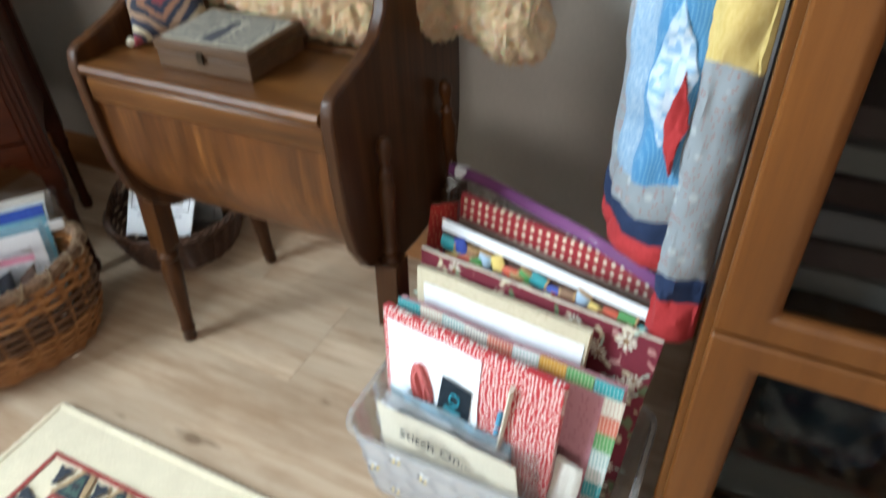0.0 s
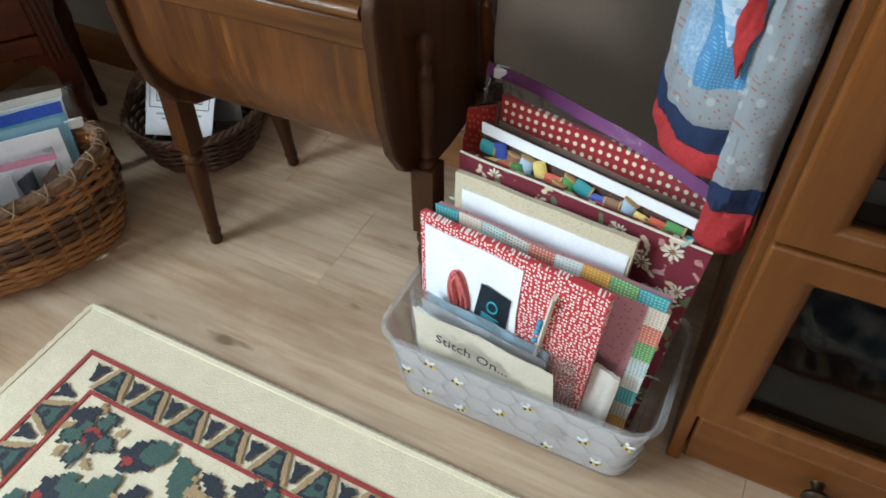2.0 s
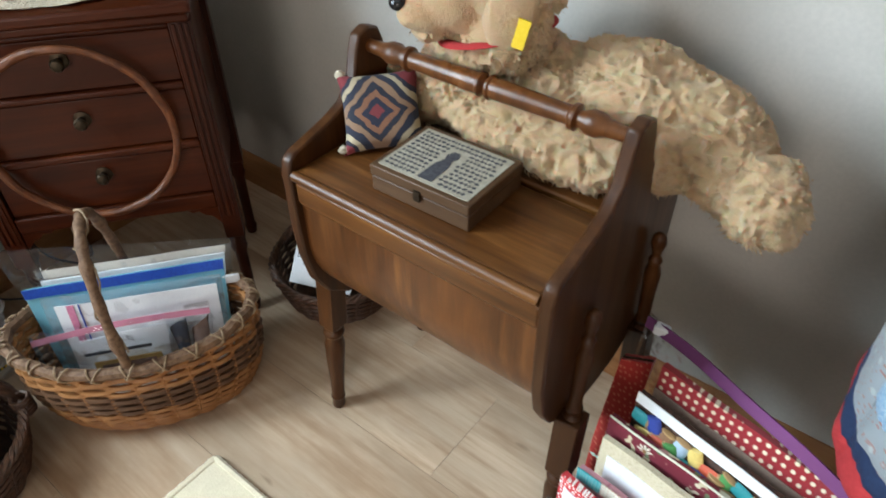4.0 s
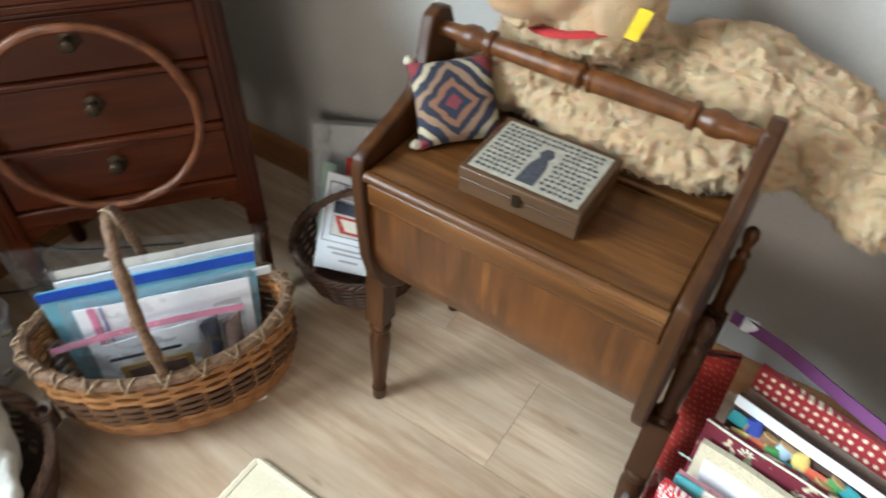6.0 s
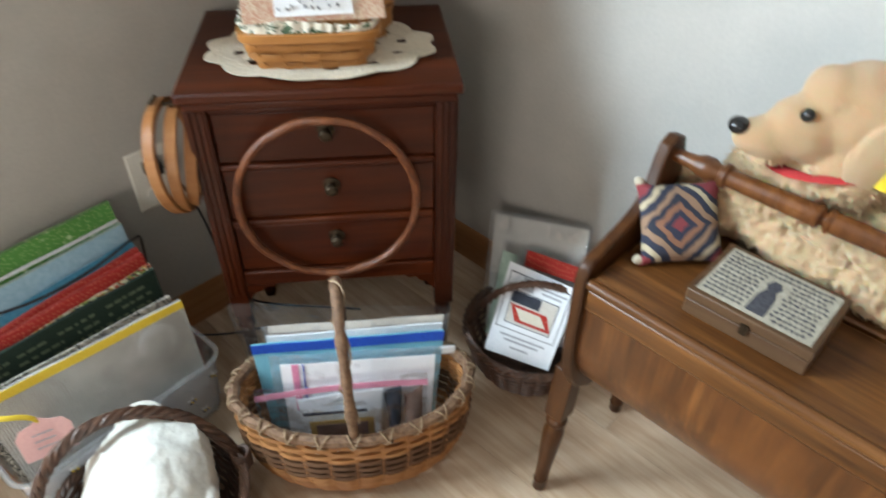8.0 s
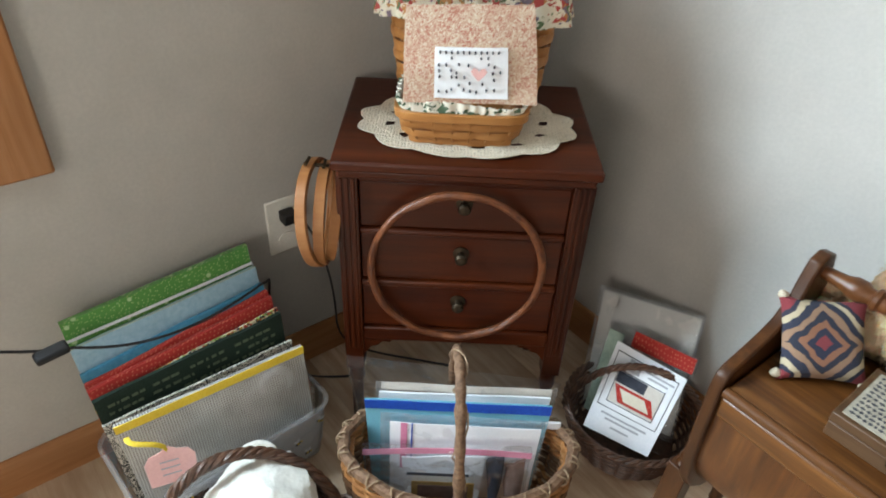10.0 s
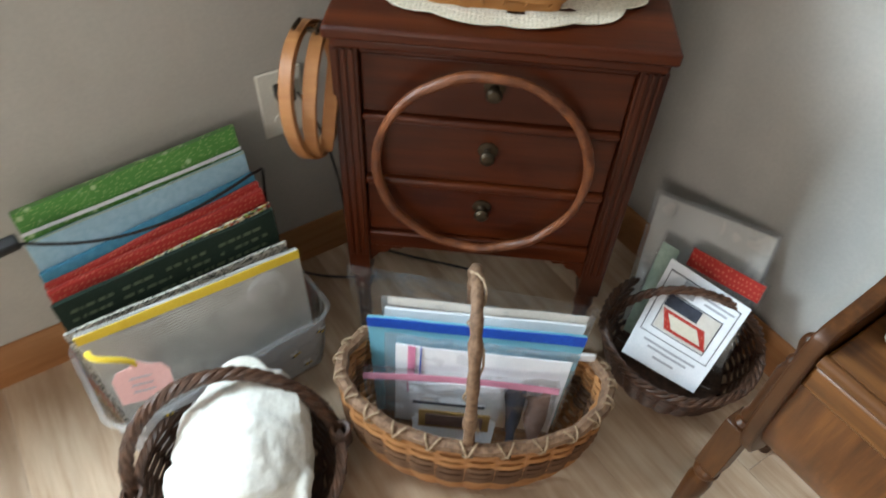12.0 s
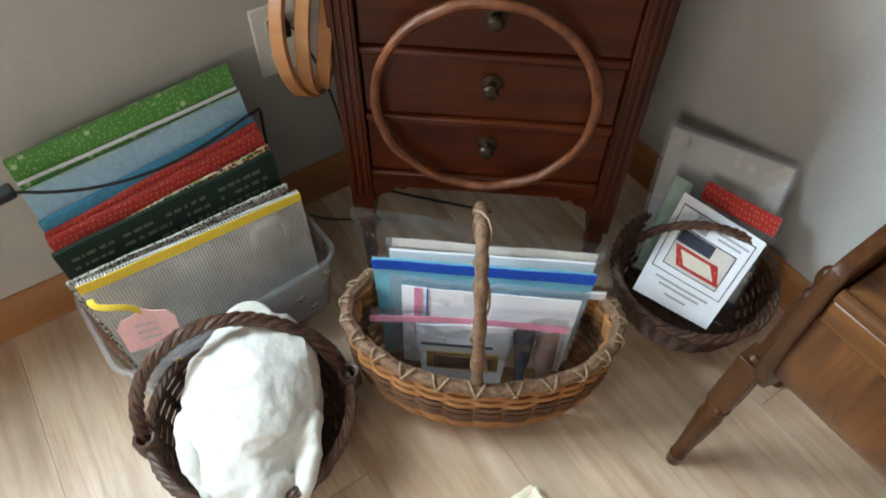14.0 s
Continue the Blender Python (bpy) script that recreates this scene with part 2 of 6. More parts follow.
def lump(name_seed, centre, size, bm, rot=(0, 0, 0), rough=0.06, scale=6.0, sub=4):
    """A soft stuffed form."""
    r = bmesh.ops.create_icosphere(bm, subdivisions=sub, radius=1.0)
    m = pose(*centre, *rot) @ Matrix.Diagonal((*size, 1))
    off = Vector((name_seed * 3.1, name_seed * 1.7, 0))
    for v in r["verts"]:
        v.co = m @ (v.co * (1 + rough * noise.noise(v.co * scale + off)))
    return bm


def bez(p0, p1, p2, p3, n=16):
    out = []
    for i in range(n + 1):
        t = i / n
        out.append(Vector(p0) * (1 - t) ** 3 + 3 * Vector(p1) * t * (1 - t) ** 2 + 3 * Vector(p2) * t * t * (1 - t) + Vector(p3) * t**3)
    return out


def lettering(name, text, size, material, parent, m, depth=0.0002, label=""):
    """Letters in the built-in font, as one thin mesh."""
    cu = bpy.data.curves.new(name, "FONT")
    cu.body, cu.size, cu.extrude = text, size, depth
    cu.resolution_u = 2
    tmp = bpy.data.objects.new(name, cu)
    me = bpy.data.meshes.new_from_object(tmp)
    bpy.data.objects.remove(tmp)
    me.materials.append(material)
    ob = new(name, me)
    ob.parent, ob.matrix_basis = parent, m
    return tagged(ob, label)

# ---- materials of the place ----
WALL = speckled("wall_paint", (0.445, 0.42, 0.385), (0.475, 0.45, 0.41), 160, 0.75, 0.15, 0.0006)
# same wall grey, darkened on the unseen walls so less light bounces back
FARWALL_DIMMED = speckled("far_wall_dimmed", (0.37, 0.345, 0.31), (0.40, 0.375, 0.34), 160, 0.8, 0.15, 0.0006)
WHITE = speckled("white_paint", (0.76, 0.75, 0.72), (0.8, 0.79, 0.77), 120, 0.6, 0.1)
PLANK = wood("vinyl_plank", (0.42, 0.265, 0.16), (0.61, 0.445, 0.305), (0.72, 0.56, 0.415), "x", 0.36, 1.0, spread=40.0, patch_colour=(0.29, 0.165, 0.09))
GROUT = speckled("subfloor", (0.12, 0.09, 0.06), (0.16, 0.12, 0.08), 80)
OAK = wood("oak_trim", (0.30, 0.12, 0.04), (0.42, 0.19, 0.075), (0.50, 0.25, 0.11), "y", 0.38)
OAKX = wood("oak_trim_across", (0.30, 0.12, 0.04), (0.42, 0.19, 0.075), (0.50, 0.25, 0.11), "x", 0.38)
OAKZ = wood("oak_trim_upright", (0.30, 0.12, 0.04), (0.42, 0.19, 0.075), (0.50, 0.25, 0.11), "z", 0.38)
MAHOG = wood("mahogany_across", (0.026, 0.0045, 0.0015), (0.066, 0.0125, 0.003), (0.105, 0.022, 0.005), "x", 0.36, 0.8, coat=0.1, spec=0.22)
MAHOGZ = wood("mahogany_upright", (0.020, 0.0035, 0.0012), (0.050, 0.0095, 0.0025), (0.080, 0.017, 0.004), "z", 0.36, 0.8, coat=0.1, spec=0.22)
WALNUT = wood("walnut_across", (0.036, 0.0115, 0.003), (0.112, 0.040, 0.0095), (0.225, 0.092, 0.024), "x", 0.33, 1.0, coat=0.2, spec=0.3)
# upright walnut: shade on the stand's ends and legs is put into its colour
WALNUT_SHADED = wood("walnut_upright_shaded", (0.024, 0.0075, 0.0025), (0.056, 0.019, 0.005), (0.105, 0.038, 0.010), "z", 0.38, 0.9, coat=0.15, spec=0.24)
TURNED = wood("walnut_turned", (0.045, 0.014, 0.004), (0.115, 0.038, 0.010), (0.19, 0.070, 0.020), "z", 0.30, 0.9, coat=0.25)
WALNUTC = wood("walnut_figured", (0.030, 0.010, 0.003), (0.100, 0.034, 0.009), (0.235, 0.090, 0.023), "z", 0.32, 1.2, coat=0.2, spec=0.28, patch_colour=(0.16, 0.052, 0.011))
HONEY = wood("maple_upright", (0.100, 0.031, 0.006), (0.168, 0.055, 0.0105), (0.225, 0.082, 0.018), "z", 0.34, 0.8, coat=0.2)
HONEYX = wood("maple_across", (0.100, 0.031, 0.006), (0.168, 0.055, 0.0105), (0.225, 0.082, 0.018), "x", 0.34, 0.8, coat=0.2)
BRASS = nodes_of("aged_brass", 0.42, 0.8)[0]
BRASS.node_tree.nodes["Principled BSDF"].inputs["Base Color"].default_value = (0.045, 0.030, 0.017, 1)
BLACK = speckled("black_plastic", (0.006, 0.006, 0.007), (0.011, 0.011, 0.012), 200, 0.5)
IVORY = speckled("ivory_plastic", (0.74, 0.71, 0.63), (0.80, 0.77, 0.69), 200, 0.35, 0.05)
# clear panes; the dark tint stands in for shade inside the cupboard
CABGLASS_SHADED = clear("cupboard_glass_shaded", (0.55, 0.56, 0.58), 0.04, 0.0, 0.02, 4, 0.10)
GLASS = clear("window_glass", (0.97, 0.98, 1.0), 0.02, 0.0, 0.02, 4, 0.35)

# ---- structure ----
W, H, T = 5.2, 2.5, 0.14


def structure(name, bm, material, label, category, bevel=0.0):
    return tagged(part(name, bm, material, bevel=bevel), label, category, kind="structure")


# the ceiling is out of view; wall grey here keeps bounced light down
structure("ceiling", boxes((-T, W + T, -W - T, T, H, H + 0.1)), WALL, "plain unseen ceiling, greyed to bounce less light", "ceiling")
structure("wall_north", boxes((-T, W + T, 0, T, 0, H)), WALL, "warm grey painted wall behind the sewing stand", "wall")
structure("wall_west", boxes((-T, 0, -0.985, 0, 0, H), (-T, 0, -W, -2.21, 0, H), (-T, 0, -2.21, -0.985, 0, 0.67), (-T, 0, -2.21, -0.985, 2.02, H)), WALL,
          "warm grey painted wall with a window and an outlet", "wall")
structure("wall_east", boxes((W, W + T, -W, 0, 0, H)), FARWALL_DIMMED, "plain unseen warm grey wall, darkened to bounce less light", "wall")
structure("wall_south", boxes((-T, 2.2, -W - T, -W, 0, H), (4.0, W + T, -W - T, -W, 0, H), (2.2, 4.0, -W - T, -W, 0, 0.85), (2.2, 4.0, -W - T, -W, 2.15, H)), FARWALL_DIMMED,
          "unseen warm grey wall with a window, darkened to bounce less light", "wall")
baseboard_profile = [(0, 0), (0.013, 0), (0.013, 0.062), (0.009, 0.074), (0.004, 0.080), (0, 0.080)]
structure("baseboard", prism([(-a, z) for a, z in baseboard_profile], 0.014, W, "x"), OAKX, "honey oak baseboard along the wall", "baseboard")
structure("baseboard", prism(baseboard_profile, -W, 0, "y"), OAK, "honey oak baseboard along the wall", "baseboard")


def window(name, m, width, height, depth, sill):
    """A window in its opening: local x along the wall, y outwards, z up from the opening's foot."""
    w = thing(name, m, "wooden window with honey oak casing", "window", kind="structure")
    part("window_frame", boxes((0, 0.05, 0.02, 0.10, 0, height), (width - 0.05, width, 0.02, 0.10, 0, height), (0.05, width - 0.05, 0.02, 0.10, 0, 0.05),
                               (0.05, width - 0.05, 0.02, 0.10, height - 0.05, height), (width / 2 - 0.025, width / 2 + 0.025, 0.03, 0.09, 0.05, height - 0.05)), WHITE, w, bevel=0.004)
    for a in (0.05, width / 2 + 0.025):
        pane = part("pane", boxes((a, a + width / 2 - 0.075, 0.055, 0.061, 0.05, height - 0.05)), GLASS, w, "clear glass pane")
        pane.visible_shadow = False
    c = 0.09
    part("casing", boxes((-c, 0, -0.018, 0, -c, height + c)), OAKZ, w, "honey oak casing board", bevel=0.004)
    part("casing", boxes((width, width + c, -0.018, 0, -c, height + c)), OAKZ, w, "honey oak casing board", bevel=0.004)
    part("casing", boxes((0, width, -0.017, 0, height, height + c)), OAKX, w, "honey oak casing board", bevel=0.004)
    part("window_sill", boxes((0, width, -0.017, 0, -c, 0)), OAKX, w, "honey oak casing board", bevel=0.004)
    return w


window("window_1", pose(0, -2.21, 0.67, 0, 0, 90), 1.225, 1.35, T, 0.67)
window("window_2", pose(4.0, -W, 0.85, 0, 0, 180), 1.8, 1.3, T, 0.85)

floor = structure("floor", boxes((-T, W + T, -W - T, T, -0.06, -0.004)), GROUT, "light tan wood-look vinyl plank floor", "floor")


def plank_mesh(length, width):
    bm = boxes((0, length - 0.0006, 0, width - 0.0006, -0.004, 0))
    me = bpy.data.meshes.new("plank")
    bm.to_mesh(me)
    bm.free()
    me.materials.append(PLANK)
    return me


PL, PW = 1.22, 0.185
plank_full = plank_mesh(PL, PW)
rng = random.Random(7)
for row in range(0, 28):
    y = -row * PW - 0.178
    x = -rng.uniform(0.1, PL)
    while x < W:
        x0, x1 = max(x, -T + 0.01), min(x + PL, W + T - 0.01)
        p = new("plank", plank_full if x1 - x0 > PL - 0.001 else plank_mesh(x1 - x0, PW))
        p.parent, p.matrix_basis = floor, pose(x0, y, 0)
        x += PL

# ---- outlet ----
outlet = thing("outlet", pose(0.0, -0.562, 0.355), "ivory duplex outlet cover on the wall", "outlet")
part("cover_plate", boxes((0.0, 0.006, -0.036, 0.036, -0.058, 0.058)), IVORY, outlet, bevel=0.003)
for z in (-0.028, 0.028):
    part("socket", prism([(0.017 * math.cos(a * math.pi / 8), z + 0.014 * math.sin(a * math.pi / 8)) for a in range(16)], 0.006, 0.008, "x"), IVORY, outlet)
part("plug", boxes((0.008, 0.034, -0.014, 0.014, 0.016, 0.040)), BLACK, outlet, "black plug", bevel=0.004)

# ---- mahogany sewing chest set across the corner ----
CAB = pose(0.363, -0.439, 0, 0, 0, 51.6)
TOP = 0.611


def chest():
    c = thing("sewing_chest", CAB, "small mahogany sewing chest with three drawers", "chest")
    top = prism([(-0.193, 0.0), (0.193, 0.0), (0.193, 0.30), (-0.193, 0.30)], TOP - 0.016, TOP, "z")
    part("top", top, MAHOG, c, bevel=0.004)
    part("moulding", boxes((-0.186, 0.186, 0.007, 0.293, TOP - 0.030, TOP - 0.016)), MAHOG, c, bevel=0.004)
    for x in (-0.172, 0.172):
        for y in (0.028, 0.272):
            bm = bmesh.new()
            box(bm, x - 0.016, x + 0.016, y - 0.016, y + 0.016, 0.19, TOP - 0.030)
            lathe([(0.0155, 0.19), (0.013, 0.17), (0.015, 0.16), (0.011, 0.145), (0.010, 0.03), (0.013, 0.02), (0.010, 0.0)], 14, bm, Matrix.Translation((x, y, 0)))
            leg = part("leg", bm, MAHOGZ, c, bevel=0.0015)
            for k in (-0.009, 0.0, 0.009) if y < 0.1 else ():
                part("reed", boxes((x + k - 0.0028, x + k + 0.0028, y - 0.0185, y - 0.016, 0.24, TOP - 0.032)), MAHOGZ, leg, bevel=0.001)
    part("side_panel", boxes((-0.177, -0.169, 0.044, 0.256, 0.262, TOP - 0.030)), MAHOGZ, c)
    part("side_panel", boxes((0.169, 0.177, 0.044, 0.256, 0.262, TOP - 0.030)), MAHOGZ, c)
    part("back_panel", boxes((-0.150, 0.150, 0.270, 0.278, 0.262, TOP - 0.030)), MAHOGZ, c)
    part("bottom_panel", boxes((-0.150, 0.150, 0.044, 0.268, 0.262, 0.270)), MAHOG, c)
    for z0, z1 in ((0.258, 0.287), (0.378, 0.390), (0.480, 0.490), (0.573, TOP - 0.030)):
        part("rail", boxes((-0.156, 0.156, 0.014, 0.032, z0, z1)), MAHOG, c, bevel=0.003)
    for x in (-1, 1):
        b = [(x * 0.156, 0.258), (x * 0.105, 0.258), (x * 0.112, 0.251), (x * 0.124, 0.253), (x * 0.132, 0.243), (x * 0.143, 0.240), (x * 0.156, 0.222)]
        part("bracket", prism(b, 0.017, 0.027, "y"), MAHOG, c)
    for z0, z1, zk in ((0.289, 0.376, 0.349), (0.392, 0.478, 0.447), (0.492, 0.571, 0.540)):
        d = part("drawer", boxes((-0.155, 0.155, 0.020, 0.030, z0, z1)), MAHOG, c, bevel=0.002)
        part("drawer_knob", lathe([(0.0125, 0.0), (0.0125, 0.002), (0.006, 0.004), (0.004, 0.011), (0.0085, 0.014), (0.0098, 0.018), (0.0075, 0.022), (0.003, 0.0235)], 18,
                                  m=pose(0, 0.0199, zk, 90, 0, 0)), BRASS, d, "dark aged brass knob")
    return c


chest()

# ---- walnut sewing stand with a drum body ----
STAND = pose(0.947, -0.241, 0)


def sewing_stand():
    s = thing("sewing_stand", STAND, "walnut sewing stand with drum body and turned legs", "sewing stand")
    half = [(0.0, 0.249), (0.045, 0.252), (0.085, 0.266), (0.118, 0.292), (0.138, 0.328), (0.148, 0.375), (0.151, 0.43), (0.151, 0.505), (0.146, 0.522), (0.136, 0.529), (0.115, 0.534),
            (0.075, 0.545), (0.050, 0.556), (0.032, 0.578), (0.024, 0.612), (0.017, 0.630), (0.0, 0.636)]
    outline = half + [(-a, z) for a, z in reversed(half[1:-1])]
    for x in (-0.187, 0.171):
        part("end_panel", prism(outline, x, x + 0.016, "x"), WALNUT_SHADED, s, bevel=0.003)
    # drum
    arc = [(-0.140 * math.cos(a * math.pi / 28), 0.400 - 0.139 * math.sin(a * math.pi / 28)) for a in range(29)]
    arc = [(-0.140, 0.492)] + arc + [(0.140, 0.492)]
    inner = [(a * 0.955, z + (0.006 if z < 0.4 else 0)) for a, z in arc]
    part("drum", prism(arc + inner[::-1], -0.171, 0.171, "x"), WALNUTC, s)
    part("front_rail", boxes((-0.171, 0.171, -0.146, -0.128, 0.462, 0.494)), WALNUT, s, bevel=0.004)
    part("back_rail", boxes((-0.171, 0.171, 0.128, 0.146, 0.462, 0.494)), WALNUT, s, bevel=0.004)
    for y0, y1 in ((-0.143, -0.004), (0.004, 0.143)):
        lid = prism([(y0, 0.497), (y1, 0.497), (y1, 0.509), (y0, 0.509)], -0.169, 0.169, "x")
        part("lid", lid, WALNUT, s, bevel=0.003)
    tube([(-0.169, -0.145, 0.503), (0.169, -0.145, 0.503)], 0.007, 12, bm=(bmm := bmesh.new()))
    part("lid_edge", bmm, WALNUT, s)
    # turned handle bar
    prof = [(0.0080, 0.0), (0.0082, 0.002), (0.0118, 0.0028), (0.0140, 0.0050), (0.0140, 0.0072), (0.0122, 0.0090), (0.0122, 0.02), (0.0114, 0.06), (0.0105, 0.098), (0.0108, 0.104), (0.0145, 0.107),
            (0.0145, 0.112), (0.0100, 0.115), (0.0100, 0.119), (0.0138, 0.126), (0.0136, 0.137), (0.0098, 0.146), (0.0088, 0.156), (0.0082, 0.171)]
    prof = [(a, -b) for a, b in reversed(prof[2:])] + prof
    part("handle_bar", lathe(prof, 16, m=pose(0, 0, 0.612, 0, 90, 0)), TURNED, s)
    for sx in (-1, 1):
        for sy in (-1, 1):
            bm = bmesh.new()
            prof = [(0.0085, 0.0), (0.0105, 0.004), (0.0105, 0.022), (0.0125, 0.026), (0.0105, 0.031), (0.0120, 0.07), (0.0150, 0.12), (0.0165, 0.15), (0.0125, 0.166), (0.0165, 0.172),
                    (0.0165, 0.178), (0.0125, 0.184), (0.0150, 0.190)]
            lathe(prof, 16, bm)
            box(bm, -0.0155, 0.0155, -0.0155, 0.0155, 0.19, 0.290)
            lathe([(0.012, 0.29), (0.007, 0.297), (0.011, 0.305), (0.008, 0.315), (0.009, 0.36), (0.0105, 0.39), (0.007, 0.405), (0.009, 0.412), (0.005, 0.420), (0.007, 0.430), (0.0095, 0.440),
                   (0.008, 0.450), (0.0035, 0.455)], 14, bm)
            for v in bm.verts:
                v.co += Vector((sx * (0.2035 - 0.005 * v.co.z / 0.46), sy * (0.112 - 0.034 * v.co.z / 0.46), 0))
            part("leg", bm, WALNUT_SHADED, s, bevel=0.0015)
    return s


sewing_stand()

# ---- tall maple cupboard with glass doors ----
def door_frame(x0, x1, z0, z1, y0, y1, side=0.046, foot=0.03, head=0.036):
    """One joined frame round an opening, thicker outside than at its bevelled inner edge."""
    bm = bmesh.new()
    loops = []
    for y, ins in ((y1, 0.0), (y0, 0.0), (y0, 0.80), (y0 + 0.007, 1.0), (y1, 1.0)):
        xa, xb, za, zb = x0 + side * ins, x1 - side * ins, z0 + foot * ins, z1 - head * ins
        loops.append([bm.verts.new(p) for p in ((xa, y, za), (xb, y, za), (xb, y, zb), (xa, y, zb))])
    for k in range(5):
        p, q = loops[k], loops[(k + 1) % 5]
        for i in range(4):
            bm.faces.new((p[i], p[(i + 1) % 4], q[(i + 1) % 4], q[i]))
    bmesh.ops.recalc_face_normals(bm, faces=bm.faces[:])
    return bm


def cupboard():
    c = thing("display_cupboard", pose(1.513, -0.005, 0), "honey maple display cupboard with glass doors and a drawer", "cupboard")
    wd, dp, ht = 0.92, 0.405, 1.85
    part("side_panel", boxes((0, 0.018, -dp + 0.020, 0, 0.0, ht)), HONEY, c)
    part("side_panel", boxes((wd - 0.018, wd, -dp + 0.020, 0, 0.0, ht)), HONEY, c)
    part("back_panel", boxes((0.018, wd - 0.018, -0.012, 0, 0.06, ht)), HONEY, c)
    part("top", boxes((-0.02, wd + 0.02, -dp - 0.02, 0, ht, ht + 0.03)), HONEYX, c, bevel=0.005)
    for z in (0.128, 0.408, 0.80, 1.2, 1.55):
        part("shelf", boxes((0.018, wd - 0.018, -dp + 0.03, -0.012, z - 0.008, z + 0.008)), HONEYX, c)
    part("face_frame", boxes((0, 0.016, -dp, -dp + 0.020, 0.0, ht), (wd - 0.016, wd, -dp, -dp + 0.020, 0.0, ht), (0.016, wd - 0.016, -dp, -dp + 0.020, 0.118, 0.130), (0.016, wd - 0.016, -dp, -dp + 0.020, 0.400, 0.413)), HONEY, c, bevel=0.002)
    part("plinth", boxes((0.016, wd - 0.016, -dp + 0.012, -dp + 0.028, 0.0, 0.03)), HONEYX, c)
    d = part("drawer", boxes((0.018, wd - 0.018, -dp - 0.008, -dp + 0.012, 0.032, 0.116)), HONEYX, c, bevel=0.004)
    part("drawer_knob", lathe([(0.008, 0.0), (0.006, 0.004), (0.006, 0.010), (0.014, 0.015), (0.016, 0.020), (0.012, 0.025), (0.004, 0.027)], 18, m=pose(0.155, -dp - 0.008, 0.078, 90, 0, 0)), BRASS, d, "round aged brass knob")
    for z0, z1 in ((0.132, 0.4035), (0.4085, 1.20)):
        for x0, x1 in ((0.008, wd / 2 - 0.001), (wd / 2 + 0.001, wd - 0.008)):
            door = part("door", door_frame(x0, x1, z0, z1, -dp - 0.018, -dp - 0.001), HONEY, c, "framed glass door", bevel=0.003)
            pn = part("pane", boxes((x0 + 0.044, x1 - 0.044, -dp - 0.009, -dp - 0.006, z0 + 0.028, z1 - 0.034)), CABGLASS_SHADED, door, "clear glass pane")
    for x0, x1 in ((0.008, wd / 2 - 0.001), (wd / 2 + 0.001, wd - 0.008)):
        part("door", boxes((x0, x1, -dp - 0.018, -dp - 0.001, 1.21, ht - 0.01)), HONEY, c, bevel=0.004)
    return c


cupboard()

# ---- rug ----
RUGS = {
    "cream": speckled("rug_cream_pile", (0.70, 0.60, 0.42), (0.80, 0.70, 0.52), 420, 0.95, 0.8, 0.0015, sheen=0.3),
    "red": speckled("rug_red_pile", (0.28, 0.03, 0.025), (0.38, 0.05, 0.04), 420, 0.95, 0.8, 0.0015, sheen=0.3),
    "navy": speckled("rug_navy_pile", (0.012, 0.016, 0.026), (0.03, 0.035, 0.05), 420, 0.95, 0.8, 0.0015, sheen=0.3),
    "green": speckled("rug_green_pile", (0.04, 0.085, 0.07), (0.065, 0.125, 0.10), 420, 0.95, 0.8, 0.0015, sheen=0.3),
    "tan": speckled("rug_tan_pile", (0.36, 0.23, 0.11), (0.46, 0.31, 0.17), 420, 0.95, 0.8, 0.0015, sheen=0.3),
}


KNOT = 0.0021


def blob(bm, cx, cy, r, z, seed, stretch=1.0, ang=0.0, n=22, ragged=0.28):
    pts = []
    n *= 2
    for i in range(n):
        a = 2 * math.pi * i / n
        k = r * (1 + ragged * noise.noise(Vector((2.3 * math.cos(a) + seed * 7.3, 2.3 * math.sin(a), seed))) + 0.16 * noise.noise(Vector((5.1 * math.cos(a), 5.1 * math.sin(a), seed * 3.7 + 9))) + 0.07 * ((i % 3) - 1))
        x, y = k * stretch * math.cos(a), k * math.sin(a)
        p = (cx + x * math.cos(ang) - y * math.sin(ang), cy + x * math.sin(ang) + y * math.cos(ang))
        p = tuple(round(e / KNOT) * KNOT for e in p)
        if not pts or p != pts[-1]:
            if pts and p[0] != pts[-1][0] and p[1] != pts[-1][1]:
                pts.append((p[0], pts[-1][1]) if i % 2 else (pts[-1][0], p[1]))
            pts.append(p)
    if len(set(pts)) > 3:
        bm.faces.new([bm.verts.new((*p, z)) for p in pts])


